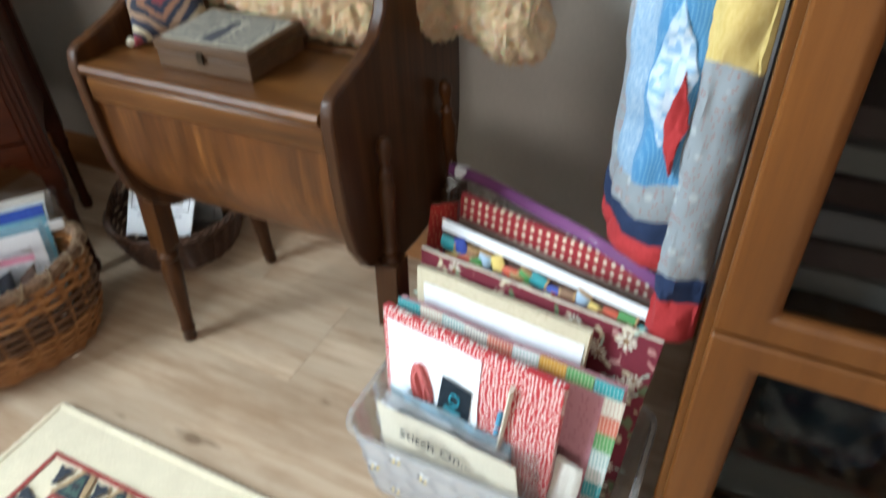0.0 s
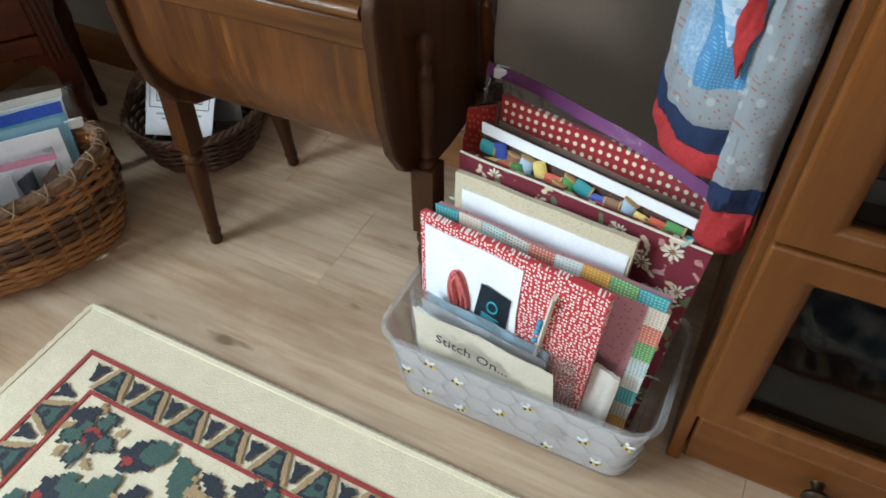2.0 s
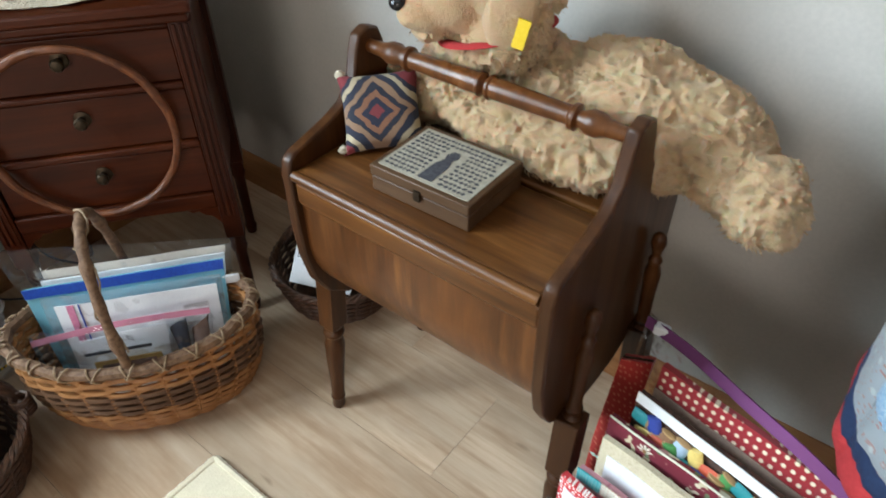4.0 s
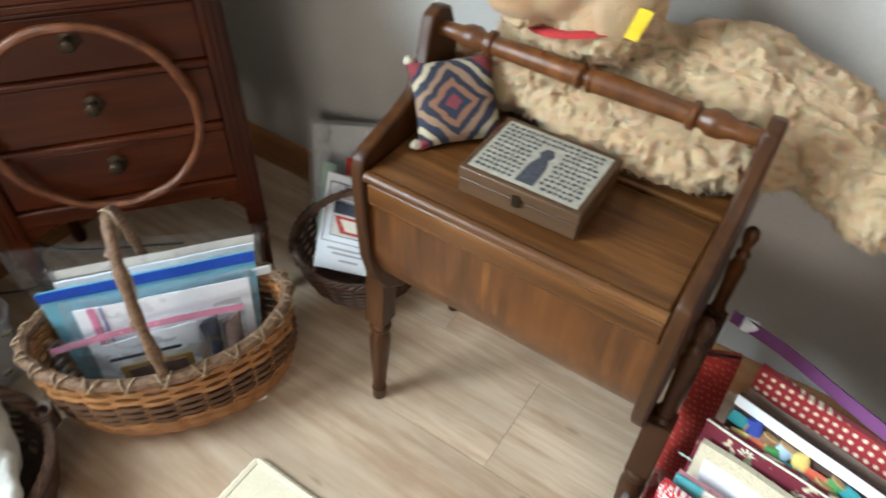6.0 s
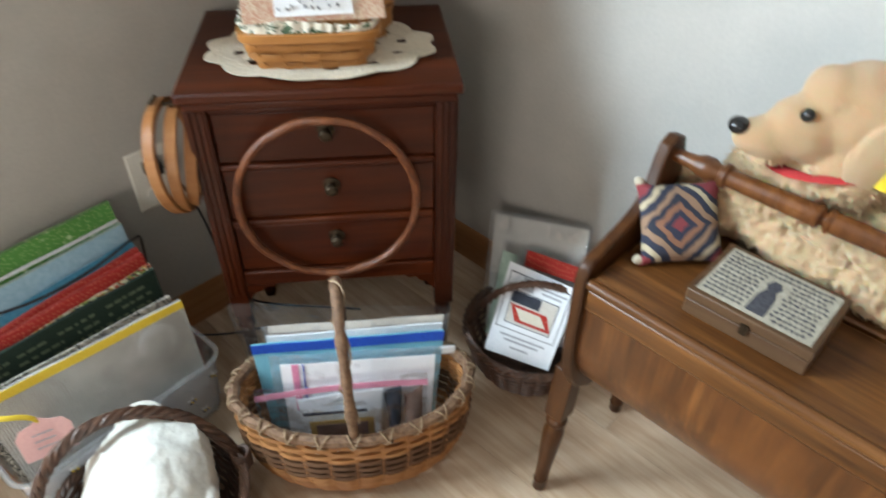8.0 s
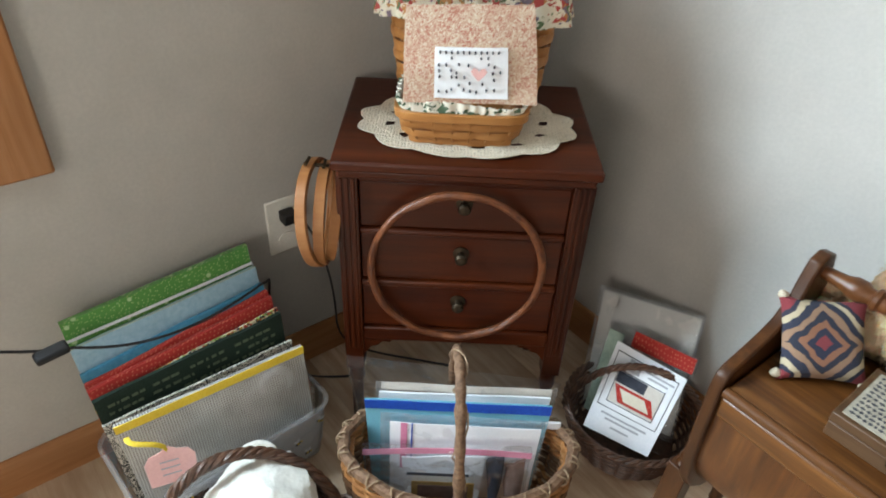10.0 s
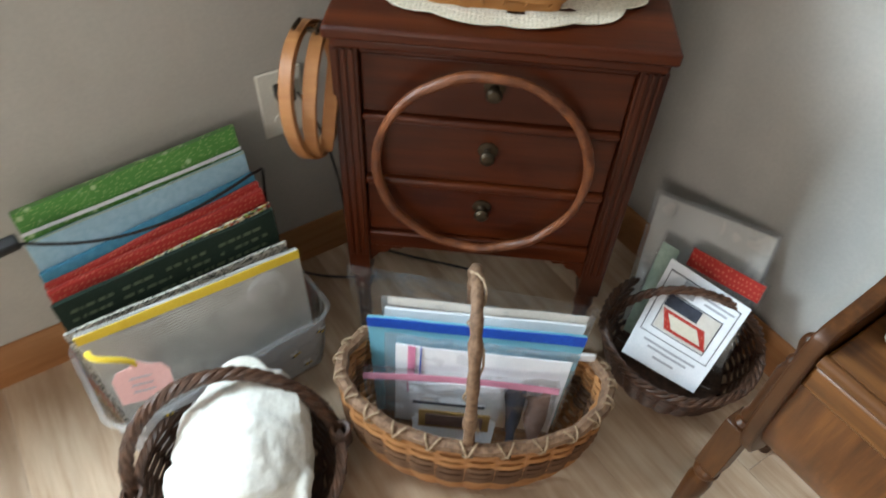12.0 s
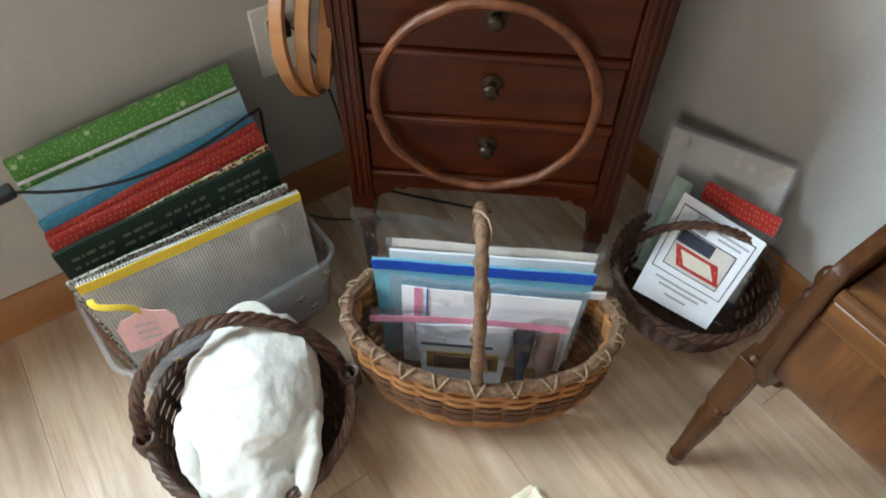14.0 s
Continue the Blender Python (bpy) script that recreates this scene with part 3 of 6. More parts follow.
def rug():
    L, D = 1.45, 2.05
    r = thing("oriental_rug", pose(0.667, -0.551, 0), "cream oriental rug with red, navy and green floral border", "rug")
    part("rug_field", surface(lambda u, v: (u * L, -v * D, 0.010 + 0.0012 * noise.noise(Vector((u * 9, v * 12, 0)))), 30, 40), RUGS["cream"], r)
    e = bmesh.new()
    edge = [(0, 0), (L, 0), (L, -D), (0, -D)]
    for k in range(4):
        (x0, y0), (x1, y1) = edge[k], edge[(k + 1) % 4]
        n = 230
        tube([(x0 + (x1 - x0) * i / n, y0 + (y1 - y0) * i / n, 0.0065) for i in range(n + 1)], [0.0074 if i % 2 else 0.0060 for i in range(n + 1)], 7, bm=e)
    part("bound_edge", e, RUGS["cream"], r, "cream overcast edge")
    z = 0.0125

    def band(x0, y0, x1, y1, w, colour):
        bm = bmesh.new()
        for a in ((x0, x1, y0 - w, y0), (x0, x1, y1, y1 + w), (x0, x0 + w, y1 + w, y0 - w), (x1 - w, x1, y1 + w, y0 - w)):
            box(bm, *a, 0.009, z)
        part("border_line", bm, RUGS[colour], r)

    band(0.064, -0.062, L - 0.064, -D + 0.062, 0.0065, "red")
    band(0.114, -0.112, L - 0.114, -D + 0.112, 0.0055, "red")
    motifs = {c: bmesh.new() for c in ("navy", "green", "tan", "red")}
    zz = 0.0136

    def woven(bm, pts, cx, cy, ang, z):
        """A motif with the stepped outline of single knots."""
        out = []
        for k, (x0, y0) in enumerate(pts):
            x1, y1 = pts[(k + 1) % len(pts)]
            n = max(1, int(math.hypot(x1 - x0, y1 - y0) / (KNOT * 1.6)))
            for i in range(n):
                x, y = x0 + (x1 - x0) * i / n, y0 + (y1 - y0) * i / n
                q = (cx + x * math.cos(ang) - y * math.sin(ang), cy + x * math.sin(ang) + y * math.cos(ang))
                q = tuple(round((e + 0.0009 * noise.noise(Vector((q[0] * 300, q[1] * 300, d)))) / KNOT) * KNOT for d, e in enumerate(q))
                if not out or q != out[-1]:
                    out.append(q)
        if len(set(out)) > 2:
            bm.faces.new([bm.verts.new((*q, z)) for q in out])

    def run(n, at, ang):
        for i in range(n):
            cx, cy = at(i)
            if i % 2:
                woven(motifs["tan"], [(-0.029, 0.021), (-0.018, 0.021), (0.002, -0.020), (-0.012, -0.020)], cx, cy, ang + math.pi, zz - 0.0003)
                woven(motifs["tan"], [(0.029, 0.021), (0.018, 0.021), (-0.002, -0.020), (0.012, -0.020)], cx, cy, ang + math.pi, zz - 0.0003)
                woven(motifs["navy"], [(-0.0215, 0.021), (0.0215, 0.021), (0.012, 0.002), (0.006, -0.018), (-0.006, -0.018), (-0.012, 0.002)], cx, cy, ang + math.pi, zz)
                woven(motifs["green"], [(-0.015, 0.017), (-0.005, 0.014), (0.004, 0.018), (0.015, 0.017), (0.009, 0.003), (0.004, -0.013), (-0.004, -0.013), (-0.008, 0.003)], cx, cy, ang + math.pi, zz + 0.0004)
                blob(motifs["navy"], cx, cy - 0.002, 0.005, zz + 0.0008, i, 1.4, ang, 10)
            else:
                woven(motifs["navy"], [(-0.014, 0.017), (-0.004, 0.012), (0.004, 0.017), (0.013, 0.013), (0.007, 0.003), (0.003, -0.013), (-0.004, -0.013), (-0.006, 0.002)], cx, cy, ang, zz + 0.0002)

    step = 0.034
    run(int((L - 0.18) / step), lambda i: (0.105 + i * step, -0.090), 0.0)
    run(int((D - 0.22) / step), lambda i: (0.090, -0.130 - i * step), math.pi / 2)
    rg = random.Random(3)
    for i in range(14):
        for j in range(26):
            x, y = 0.175 + i * 0.083 + rg.uniform(-0.012, 0.012), -0.165 - j * 0.07 + rg.uniform(-0.012, 0.012)
            if x > L - 0.14 or y < -D + 0.14:
                continue
            k = (i + j) % 3
            if k == 0:
                for q in range(5):
                    qa = q * 1.2566 + rg.uniform(-0.3, 0.3)
                    qx, qy = x + 0.024 * math.cos(qa), y + 0.024 * math.sin(qa)
                    blob(motifs["navy"], qx, qy, 0.0125, zz - 0.0003, i * 11 + j + q, 1.5, qa, 22, 0.7)
                    blob(motifs["green"], qx, qy, 0.0095, zz + 0.0001, i * 31 + j + q, 1.5, qa, 20, 0.6)
                    blob(motifs["tan"], x + 0.040 * math.cos(qa + 0.6), y + 0.040 * math.sin(qa + 0.6), 0.0055, zz, i + j + q, 1.7, qa + 1.2, 12, 0.6)
                blob(motifs["red"], x + 0.002, y, 0.0125, zz + 0.0005, i * 17 + j, 1.0, 0, 14, 0.5)
                blob(motifs["navy"], x + 0.004, y - 0.002, 0.008, zz + 0.0009, i + j, 1.2, 0, 12, 0.4)
                blob(motifs["navy"], x - 0.028, y + 0.020, 0.012, zz + 0.0003, i + 3 * j, 1.7, 0.6, 14, 0.6)
            elif k == 1:
                blob(motifs["navy"], x, y, 0.021, zz, i * 13 + j, 1.5, rg.uniform(0, 3), 18, 0.6)
                blob(motifs["green"], x + 0.018, y + 0.014, 0.014, zz + 0.0003, i * 5 + j, 1.8, rg.uniform(0, 3), 16, 0.5)
                blob(motifs["red"], x - 0.012, y - 0.012, 0.0065, zz + 0.0006, j, 1.2, 0, 10, 0.4)
            else:
                blob(motifs["tan"], x, y, 0.022, zz, i * 19 + j, 1.3, rg.uniform(0, 3), 18, 0.55)
                blob(motifs["green"], x - 0.022, y + 0.016, 0.016, zz + 0.0002, i + 5 * j, 1.7, rg.uniform(0, 3), 16, 0.55)
                blob(motifs["navy"], x + 0.020, y + 0.026, 0.010, zz + 0.0003, i + 7 * j, 2.2, rg.uniform(0, 3), 14, 0.5)
                blob(motifs["navy"], x + 0.016, y - 0.010, 0.009, zz + 0.0004, i + 9 * j, 2.0, rg.uniform(0, 3), 14, 0.5)
    for c, bm in motifs.items():
        part("woven_motif", bm, RUGS[c], r, kind="stuff", smooth=False)


rug()

# ---- baskets ----
WILLOW = speckled("dark_willow", (0.045, 0.020, 0.011), (0.115, 0.052, 0.028), 90, 0.5, 0.5, 0.001)
REED = wood("golden_reed", (0.20, 0.075, 0.022), (0.36, 0.155, 0.050), (0.46, 0.225, 0.085), "x", 0.55, 2.0)
REEDDK = wood("smoked_reed", (0.06, 0.024, 0.010), (0.125, 0.056, 0.024), (0.18, 0.09, 0.042), "x", 0.55, 2.0)
VINE = speckled("bark_vine", (0.10, 0.050, 0.025), (0.24, 0.135, 0.075), 130, 0.75, 0.7, 0.0015)
TWINE = speckled("vine_lashing", (0.22, 0.14, 0.08), (0.34, 0.24, 0.145), 160, 0.7, 0.4)
SPLINT = wood("maple_splint", (0.30, 0.115, 0.028), (0.41, 0.172, 0.045), (0.49, 0.23, 0.072), "x", 0.4, 1.5, coat=0.15)


def ring_pts(a, c, z, n, power=2.0, cx=0.0, cy=0.0, out=None):
    pts = []
    for i in range(n):
        t = 2 * math.pi * i / n
        co, si = math.cos(t), math.sin(t)
        k = (abs(co) ** power + abs(si) ** power) ** (-1 / power)
        o = out(i, t) if out else (0.0, 0.0)
        k2 = k * (1 + o[0] / max(a, c))
        pts.append(Vector((cx + a * k2 * co, cy + c * k2 * si, z + o[1])))
    return pts


def wicker(parent, lo, hi, height, rows, stakes, r, material, bands=None, power=2.0, flat=1.0, bulge=0.0, z0=0.006, wave=1.0, top=None, stake_mat=None):
    """Woven wall of a basket: weavers that pass in front of and behind the stakes, band by band."""
    groups = {}
    for k in range(rows):
        f = k / (rows - 1)
        g = f**0.6
        a = lo[0] + (hi[0] - lo[0]) * g + bulge * math.sin(math.pi * f)
        c = lo[1] + (hi[1] - lo[1]) * g + bulge * math.sin(math.pi * f)
        z = z0 + (height - z0) * f
        ph = k % 2
        pts = ring_pts(a, c, z, stakes * 4, power, out=lambda i, t: (wave * r * (1 if ((i // 4) + ph) % 2 else -1) * abs(math.sin(math.pi * (i % 4 + 0.0) / 4)), (top(t) * f if top else 0.0) + 0.0005 * noise.noise(Vector((i * 0.3, k, 1)))))
        m = bands(f) if bands else material
        tube(pts, r, 5, True, groups.setdefault(m, bmesh.new()), flat)
    for m, bm in groups.items():
        part("weave", bm, m, parent, kind="stuff")
    st = bmesh.new()
    for s in range(stakes):
        t = 2 * math.pi * (s * 4) / (stakes * 4)
        co, si = math.cos(t), math.sin(t)
        kk = (abs(co) ** power + abs(si) ** power) ** (-1 / power)
        pts = []
        for q in range(7):
            f = q / 6
            g = f**0.6
            a = lo[0] + (hi[0] - lo[0]) * g + bulge * math.sin(math.pi * f)
            c = lo[1] + (hi[1] - lo[1]) * g + bulge * math.sin(math.pi * f)
            pts.append((a * kk * co, c * kk * si, z0 + (height - z0) * f + (top(t) * f if top else 0)))
        tube(pts, r * 0.9, 5, bm=st)
    part("stake", st, stake_mat or material, parent, kind="stuff")
    part("base", lathe([(1.0, 0.002), (1.0, 0.010)], 40, sx=lo[0], sy=lo[1]), material, parent)


def strands(name, path, r, count, turns, parent, label=""):
    """A twisted rim or handle: an empty-free parent strand with the other strands under it."""
    first = None
    for k in range(count):
        bm = bmesh.new()
        pts, n = [], len(path)
        up = Vector((0.3, 0.2, 1)).normalized()
        for i, p in enumerate(path):
            d = (path[min(i + 1, n - 1)] - path[max(i - 1, 0)]).normalized()
            side = d.cross(up).normalized()
            a = 2 * math.pi * (k / count + turns * i / n)
            pts.append(p + r * 0.9 * (math.cos(a) * side + math.sin(a) * side.cross(d)))
        tube(pts, [r * (0.8 + 0.06 * math.sin(0.9 * i + k)) for i in range(n)], 6, bm=bm)
        ob = part(name if first is None else "strand", bm, WILLOW, parent if first is None else first, label if first is None else "")
        first = first or ob


def melon_basket():
    b = thing("egg_basket", CAB @ pose(0.011, -0.140, 0), "oval reed basket with bark vine rim and handle", "basket")
    saddle = lambda t: 0.018 * abs(math.cos(t)) ** 2
    wicker(b, (0.144, 0.076), (0.177, 0.097), 0.160, 21, 28, 0.0046, REED, bands=lambda f: REEDDK if 0.42 < f < 0.74 else REED, bulge=0.012, wave=1.25, top=saddle)
    rim = ring_pts(0.183, 0.101, 0.168, 120, out=lambda i, t: (0.0015 * math.sin(i * 0.9), saddle(t) + 0.0012 * math.sin(i * 0.53)))
    part("rim", tube(rim, 0.0095, 8, True), VINE, b, "bark-covered vine rim")
    lash = bmesh.new()
    for k in range(24):
        t0 = 2 * math.pi * k / 24
        for d in (0.06, -0.06):
            pts = []
            for q in range(9):
                a = math.pi * (q / 8) * 1.15 - 0.2
                tt = t0 + d * (q / 8 - 0.5) * 2
                pts.append(Vector(((0.183 + 0.0115 * math.sin(a)) * math.cos(tt), (0.101 + 0.0115 * math.sin(a)) * math.sin(tt), 0.168 + saddle(tt) + 0.0125 * math.cos(a) - (0.006 if q == 8 else 0))))
            tube(pts, 0.0017, 5, bm=lash)
    part("lashing", lash, TWINE, b, "criss-cross vine lashing", kind="stuff")
    path = bez((0.0, -0.092, 0.140), (-0.004, -0.128, 0.440), (-0.016, 0.075, 0.490), (-0.012, 0.108, 0.150), 40)
    handle = part("handle", tube(path, [0.0078 + 0.0009 * math.sin(i * 1.7) + (0.002 if i % 9 == 4 else 0) for i in range(41)], 9), VINE, b, "gnarled bark-covered handle")
    wrap = bmesh.new()
    tube([p + 0.0108 * Vector((math.cos(i * 0.75), 0.35 * math.sin(i * 0.75), math.sin(i * 0.75))) for i, p in enumerate(path[3:24])], 0.0016, 5, bm=wrap)
    part("lashing", wrap, TWINE, handle)


melon_basket()


def card_basket():
    b = thing("willow_basket", pose(0.552, -0.149, 0), "small round dark willow basket with an arched handle", "basket", "dark willow baskets")
    wicker(b, (0.092, 0.092), (0.122, 0.122), 0.085, 13, 24, 0.0034, WILLOW, wave=0.9)
    strands("rim", [Vector(p) for p in (lambda q: q + q[:1])(ring_pts(0.125, 0.125, 0.092, 80))], 0.0050, 3, 17, b)
    path = bez((0.095, 0.088, 0.070), (0.085, 0.060, 0.235), (-0.070, -0.040, 0.245), (-0.092, -0.086, 0.075), 36)
    strands("handle", path, 0.0048, 3, 8, b, "twisted willow handle")


card_basket()


def plush_basket():
    b = thing("willow_basket", pose(0.392, -0.832, 0), "round dark willow basket with a thick twisted handle", "basket", "dark willow baskets")
    wicker(b, (0.100, 0.100), (0.132, 0.132), 0.095, 14, 24, 0.0036, WILLOW, wave=0.9)
    strands("rim", [Vector(p) for p in (lambda q: q + q[:1])(ring_pts(0.134, 0.134, 0.103, 80))], 0.0050, 4, 15, b)
    path = bez((-0.030, -0.134, 0.085), (-0.100, -0.140, 0.275), (-0.080, 0.110, 0.290), (0.030, 0.134, 0.085), 44)
    strands("handle", path, 0.0062, 4, 7, b, "thick twisted willow handle")
    for p in ((-0.030, -0.134, 0.100), (0.030, 0.134, 0.100)):
        bm = bmesh.new()
        for k in range(5):
            tube([(p[0] + 0.013 * math.cos(a * 0.785), p[1] + 0.013 * math.sin(a * 0.785), p[2] - 0.012 + k * 0.007) for a in range(8)], 0.0036, 5, True, bm)
        part("handle_wrap", bm, WILLOW, b)


plush_basket()

# ---- white stuffed animal in the willow basket ----
FELT = speckled("white_felt", (0.62, 0.60, 0.54), (0.70, 0.68, 0.62), 160, 0.95, 0.6, 0.0018, sheen=0.1)
bm = bmesh.new()
lump(1, (-0.015, 0.0, 0.016), (0.104, 0.086, 0.080), bm, (0, 20, 0), 0.05, 2.0)
lump(2, (-0.055, 0.012, 0.030), (0.072, 0.078, 0.064), bm, (0, 10, 0), 0.05, 2.0)
lump(3, (0.062, -0.014, -0.005), (0.060, 0.056, 0.050), bm, (0, 25, -15), 0.06, 2.0)
lump(4, (0.045, -0.074, -0.004), (0.066, 0.013, 0.030), bm, (30, 24, 16), 0.08, 2.5)
lump(5, (0.060, 0.060, -0.004), (0.064, 0.015, 0.032), bm, (-30, 24, -14), 0.08, 2.5)
lump(6, (0.100, 0.004, -0.004), (0.030, 0.034, 0.026), bm, (0, 30, 0), 0.08, 2.5)
bm = melt(bm, 0.004, 3)
for v in bm.verts:
    ridge = 1 - 2 * abs(noise.noise(v.co * 17 + Vector((3, 0, 0))))
    v.co += v.normal * (0.0045 * ridge * max(0.0, ridge) + 0.0030 * noise.noise(v.co * 45) + 0.0012 * noise.noise(v.co * 120))
tube(bez((-0.098, -0.03, 0.045), (-0.135, -0.03, 0.075), (-0.135, 0.04, 0.085), (-0.095, 0.035, 0.05), 14), 0.008, 7, bm=bm)
plush = part("stuffed_animal", bm, FELT, m=pose(0.408, -0.830, 0.112, 0, 0, -22))
tagged(plush, "white quilted cloth stuffed animal lying in a willow basket", "stuffed animal")

# ---- cloth, plastic and paper ----
FILM = clear("printed_film", (0.90, 0.905, 0.93), 0.25, 0.78, 0.1, 12, 0.35)
TUB = clear("clear_tub_plastic", (0.97, 0.98, 0.99), 0.12, 0.10, 0.15, 12, 0.5)
BAG = clear("clear_bag_plastic", (0.97, 0.975, 0.98), 0.05, 0.012, 0.9, 30, 0.42)
BAGM = clear("milky_bag_plastic", (0.97, 0.98, 0.99), 0.07, 0.08, 0.8, 30, 0.40)
PAPER = speckled("white_paper", (0.78, 0.80, 0.83), (0.84, 0.85, 0.87), 300, 0.8, 0.05)
CREAM = speckled("cream_paper", (0.62, 0.57, 0.46), (0.68, 0.63, 0.52), 300, 0.85, 0.05)
GREYP = speckled("grey_card", (0.58, 0.54, 0.48), (0.64, 0.60, 0.54), 200, 0.8, 0.05)
INK = speckled("printing_ink", (0.03, 0.03, 0.04), (0.06, 0.06, 0.07), 200, 0.8, 0.0)
GREYINK = speckled("grey_printing", (0.36, 0.37, 0.40), (0.42, 0.43, 0.46), 200, 0.8, 0.0)
PINKF = clear("pink_film", (0.86, 0.42, 0.55), 0.2, 0.5, 0.3, 30, 0.4)
PINKZ = speckled("pink_zip", (0.60, 0.19, 0.32), (0.68, 0.26, 0.38), 200, 0.4)
BLUEZ = speckled("blue_zip", (0.006, 0.05, 0.36), (0.01, 0.08, 0.46), 200, 0.5)
YELLOW = speckled("yellow_zip_tape", (0.75, 0.52, 0.03), (0.82, 0.60, 0.06), 300, 0.75)
PURPLE = clear("purple_plastic", (0.26, 0.09, 0.24), 0.12, 0.62, 0.5, 30)
TAG = speckled("pink_card", (0.74, 0.42, 0.40), (0.80, 0.48, 0.45), 200, 0.85, 0.05)
GREEN = dotted("green_sprigged_cotton", (0.085, 0.27, 0.05), (0.30, 0.46, 0.16), 150, 0.17, jitter=0.9, extra=(0.42, 0.56, 0.30))
SKY = speckled("pale_blue_cotton", (0.29, 0.46, 0.56), (0.37, 0.54, 0.63), 120, 0.9, 0.3)
TEAL = speckled("teal_cotton", (0.05, 0.23, 0.37), (0.08, 0.30, 0.45), 120, 0.9, 0.3)
SAGE = speckled("grey_green_cotton", (0.32, 0.42, 0.34), (0.40, 0.50, 0.42), 120, 0.9, 0.3)
REDP = dotted("red_print_cotton", (0.40, 0.020, 0.012), (0.52, 0.12, 0.07), 130, 0.2, jitter=0.4)
REDDOT = dotted("red_cotton_small_white_dots", (0.50, 0.012, 0.02), (0.80, 0.76, 0.70), 225, 0.29, jitter=0.6, across="x")
POLKA = dotted("red_cotton_polka_dots", (0.30, 0.012, 0.018), (0.74, 0.62, 0.45), 100, 0.25, jitter=0.05, across="x")
PINKP = dotted("dusty_pink_cotton", (0.50, 0.22, 0.26), (0.33, 0.10, 0.14), 110, 0.14, jitter=0.9, across="x")
MAROON = floral("maroon_floral_cotton", [(0.16, 0.012, 0.025), (0.52, 0.45, 0.30), (0.11, 0.14, 0.07), (0.16, 0.012, 0.025), (0.58, 0.50, 0.36), (0.40, 0.20, 0.18)], 62, ground=(0.14, 0.010, 0.022))
TOILE = floral("cream_toile_cotton", [(0.34, 0.27, 0.17), (0.52, 0.45, 0.31), (0.40, 0.33, 0.21)], 230, ground=(0.56, 0.49, 0.35))
SPOOLC = speckled("spool_print_cotton", (0.035, 0.022, 0.018), (0.12, 0.055, 0.035), 160, 0.85)
CHECKF = floral("bright_floral_check", [(0.62, 0.24, 0.03), (0.70, 0.62, 0.45), (0.30, 0.35, 0.08), (0.03, 0.03, 0.03), (0.70, 0.62, 0.45), (0.45, 0.06, 0.03)], 120)
SCROLL = floral("black_white_scroll_cotton", [(0.02, 0.02, 0.02), (0.66, 0.63, 0.56), (0.02, 0.02, 0.02), (0.62, 0.58, 0.5)], 210)
SAMPLER = speckled("dark_green_sampler", (0.005, 0.016, 0.009), (0.010, 0.027, 0.016), 400, 0.9, 0.5)
STITCH = speckled("faded_stitching", (0.07, 0.10, 0.06), (0.11, 0.14, 0.085), 300, 0.9)
TAUPE = speckled("taupe_tape", (0.30, 0.20, 0.16), (0.36, 0.25, 0.20), 200, 0.8)
WHITEZ = speckled("white_zip", (0.74, 0.76, 0.78), (0.80, 0.81, 0.83), 200, 0.5)
LINER = floral("fruit_print_liner", [(0.60, 0.53, 0.40), (0.62, 0.55, 0.42), (0.33, 0.045, 0.035), (0.09, 0.13, 0.055), (0.58, 0.51, 0.38), (0.15, 0.11, 0.14), (0.40, 0.17, 0.05), (0.62, 0.55, 0.42)], 95)
FRILL = floral("ivy_print_frill", [(0.74, 0.72, 0.62), (0.74, 0.72, 0.62), (0.07, 0.12, 0.07), (0.74, 0.72, 0.62)], 95)
ROSEP = floral("rosebud_print", [(0.56, 0.42, 0.30), (0.52, 0.36, 0.26), (0.40, 0.16, 0.11), (0.60, 0.50, 0.38), (0.46, 0.27, 0.19)], 190)
BROWNP = speckled("brown_print", (0.20, 0.10, 0.04), (0.26, 0.14, 0.06), 200, 0.85)
BIND = [dotted(n, g, d, 260, 0.25, across="x") for n, g, d in (
    ("teal_print", (0.02, 0.28, 0.30), (0.30, 0.50, 0.50)), ("cream_print", (0.66, 0.62, 0.52), (0.52, 0.30, 0.22)), ("teal_lattice", (0.55, 0.60, 0.55), (0.05, 0.25, 0.27)), ("grey_chart", (0.60, 0.57, 0.50), (0.16, 0.15, 0.15)),
    ("coral_print", (0.55, 0.14, 0.09), (0.66, 0.48, 0.38)), ("white_sprig", (0.70, 0.70, 0.68), (0.30, 0.45, 0.40)), ("orange_print", (0.62, 0.30, 0.04), (0.68, 0.50, 0.20)), ("leaf_green_print", (0.10, 0.30, 0.10), (0.40, 0.52, 0.30)))]
CYANINK = speckled("cyan_ink", (0.02, 0.32, 0.42), (0.04, 0.40, 0.50), 200, 0.7)
YARN = speckled("coral_floss", (0.50, 0.10, 0.10), (0.62, 0.17, 0.15), 300, 0.7, 0.6)
COBALT = speckled("dark_label_card", (0.02, 0.035, 0.05), (0.035, 0.05, 0.07), 100, 0.6)
AQUA = clear("aqua_mesh_vinyl", (0.28, 0.66, 0.80), 0.3, 0.6, 0.4, 120)

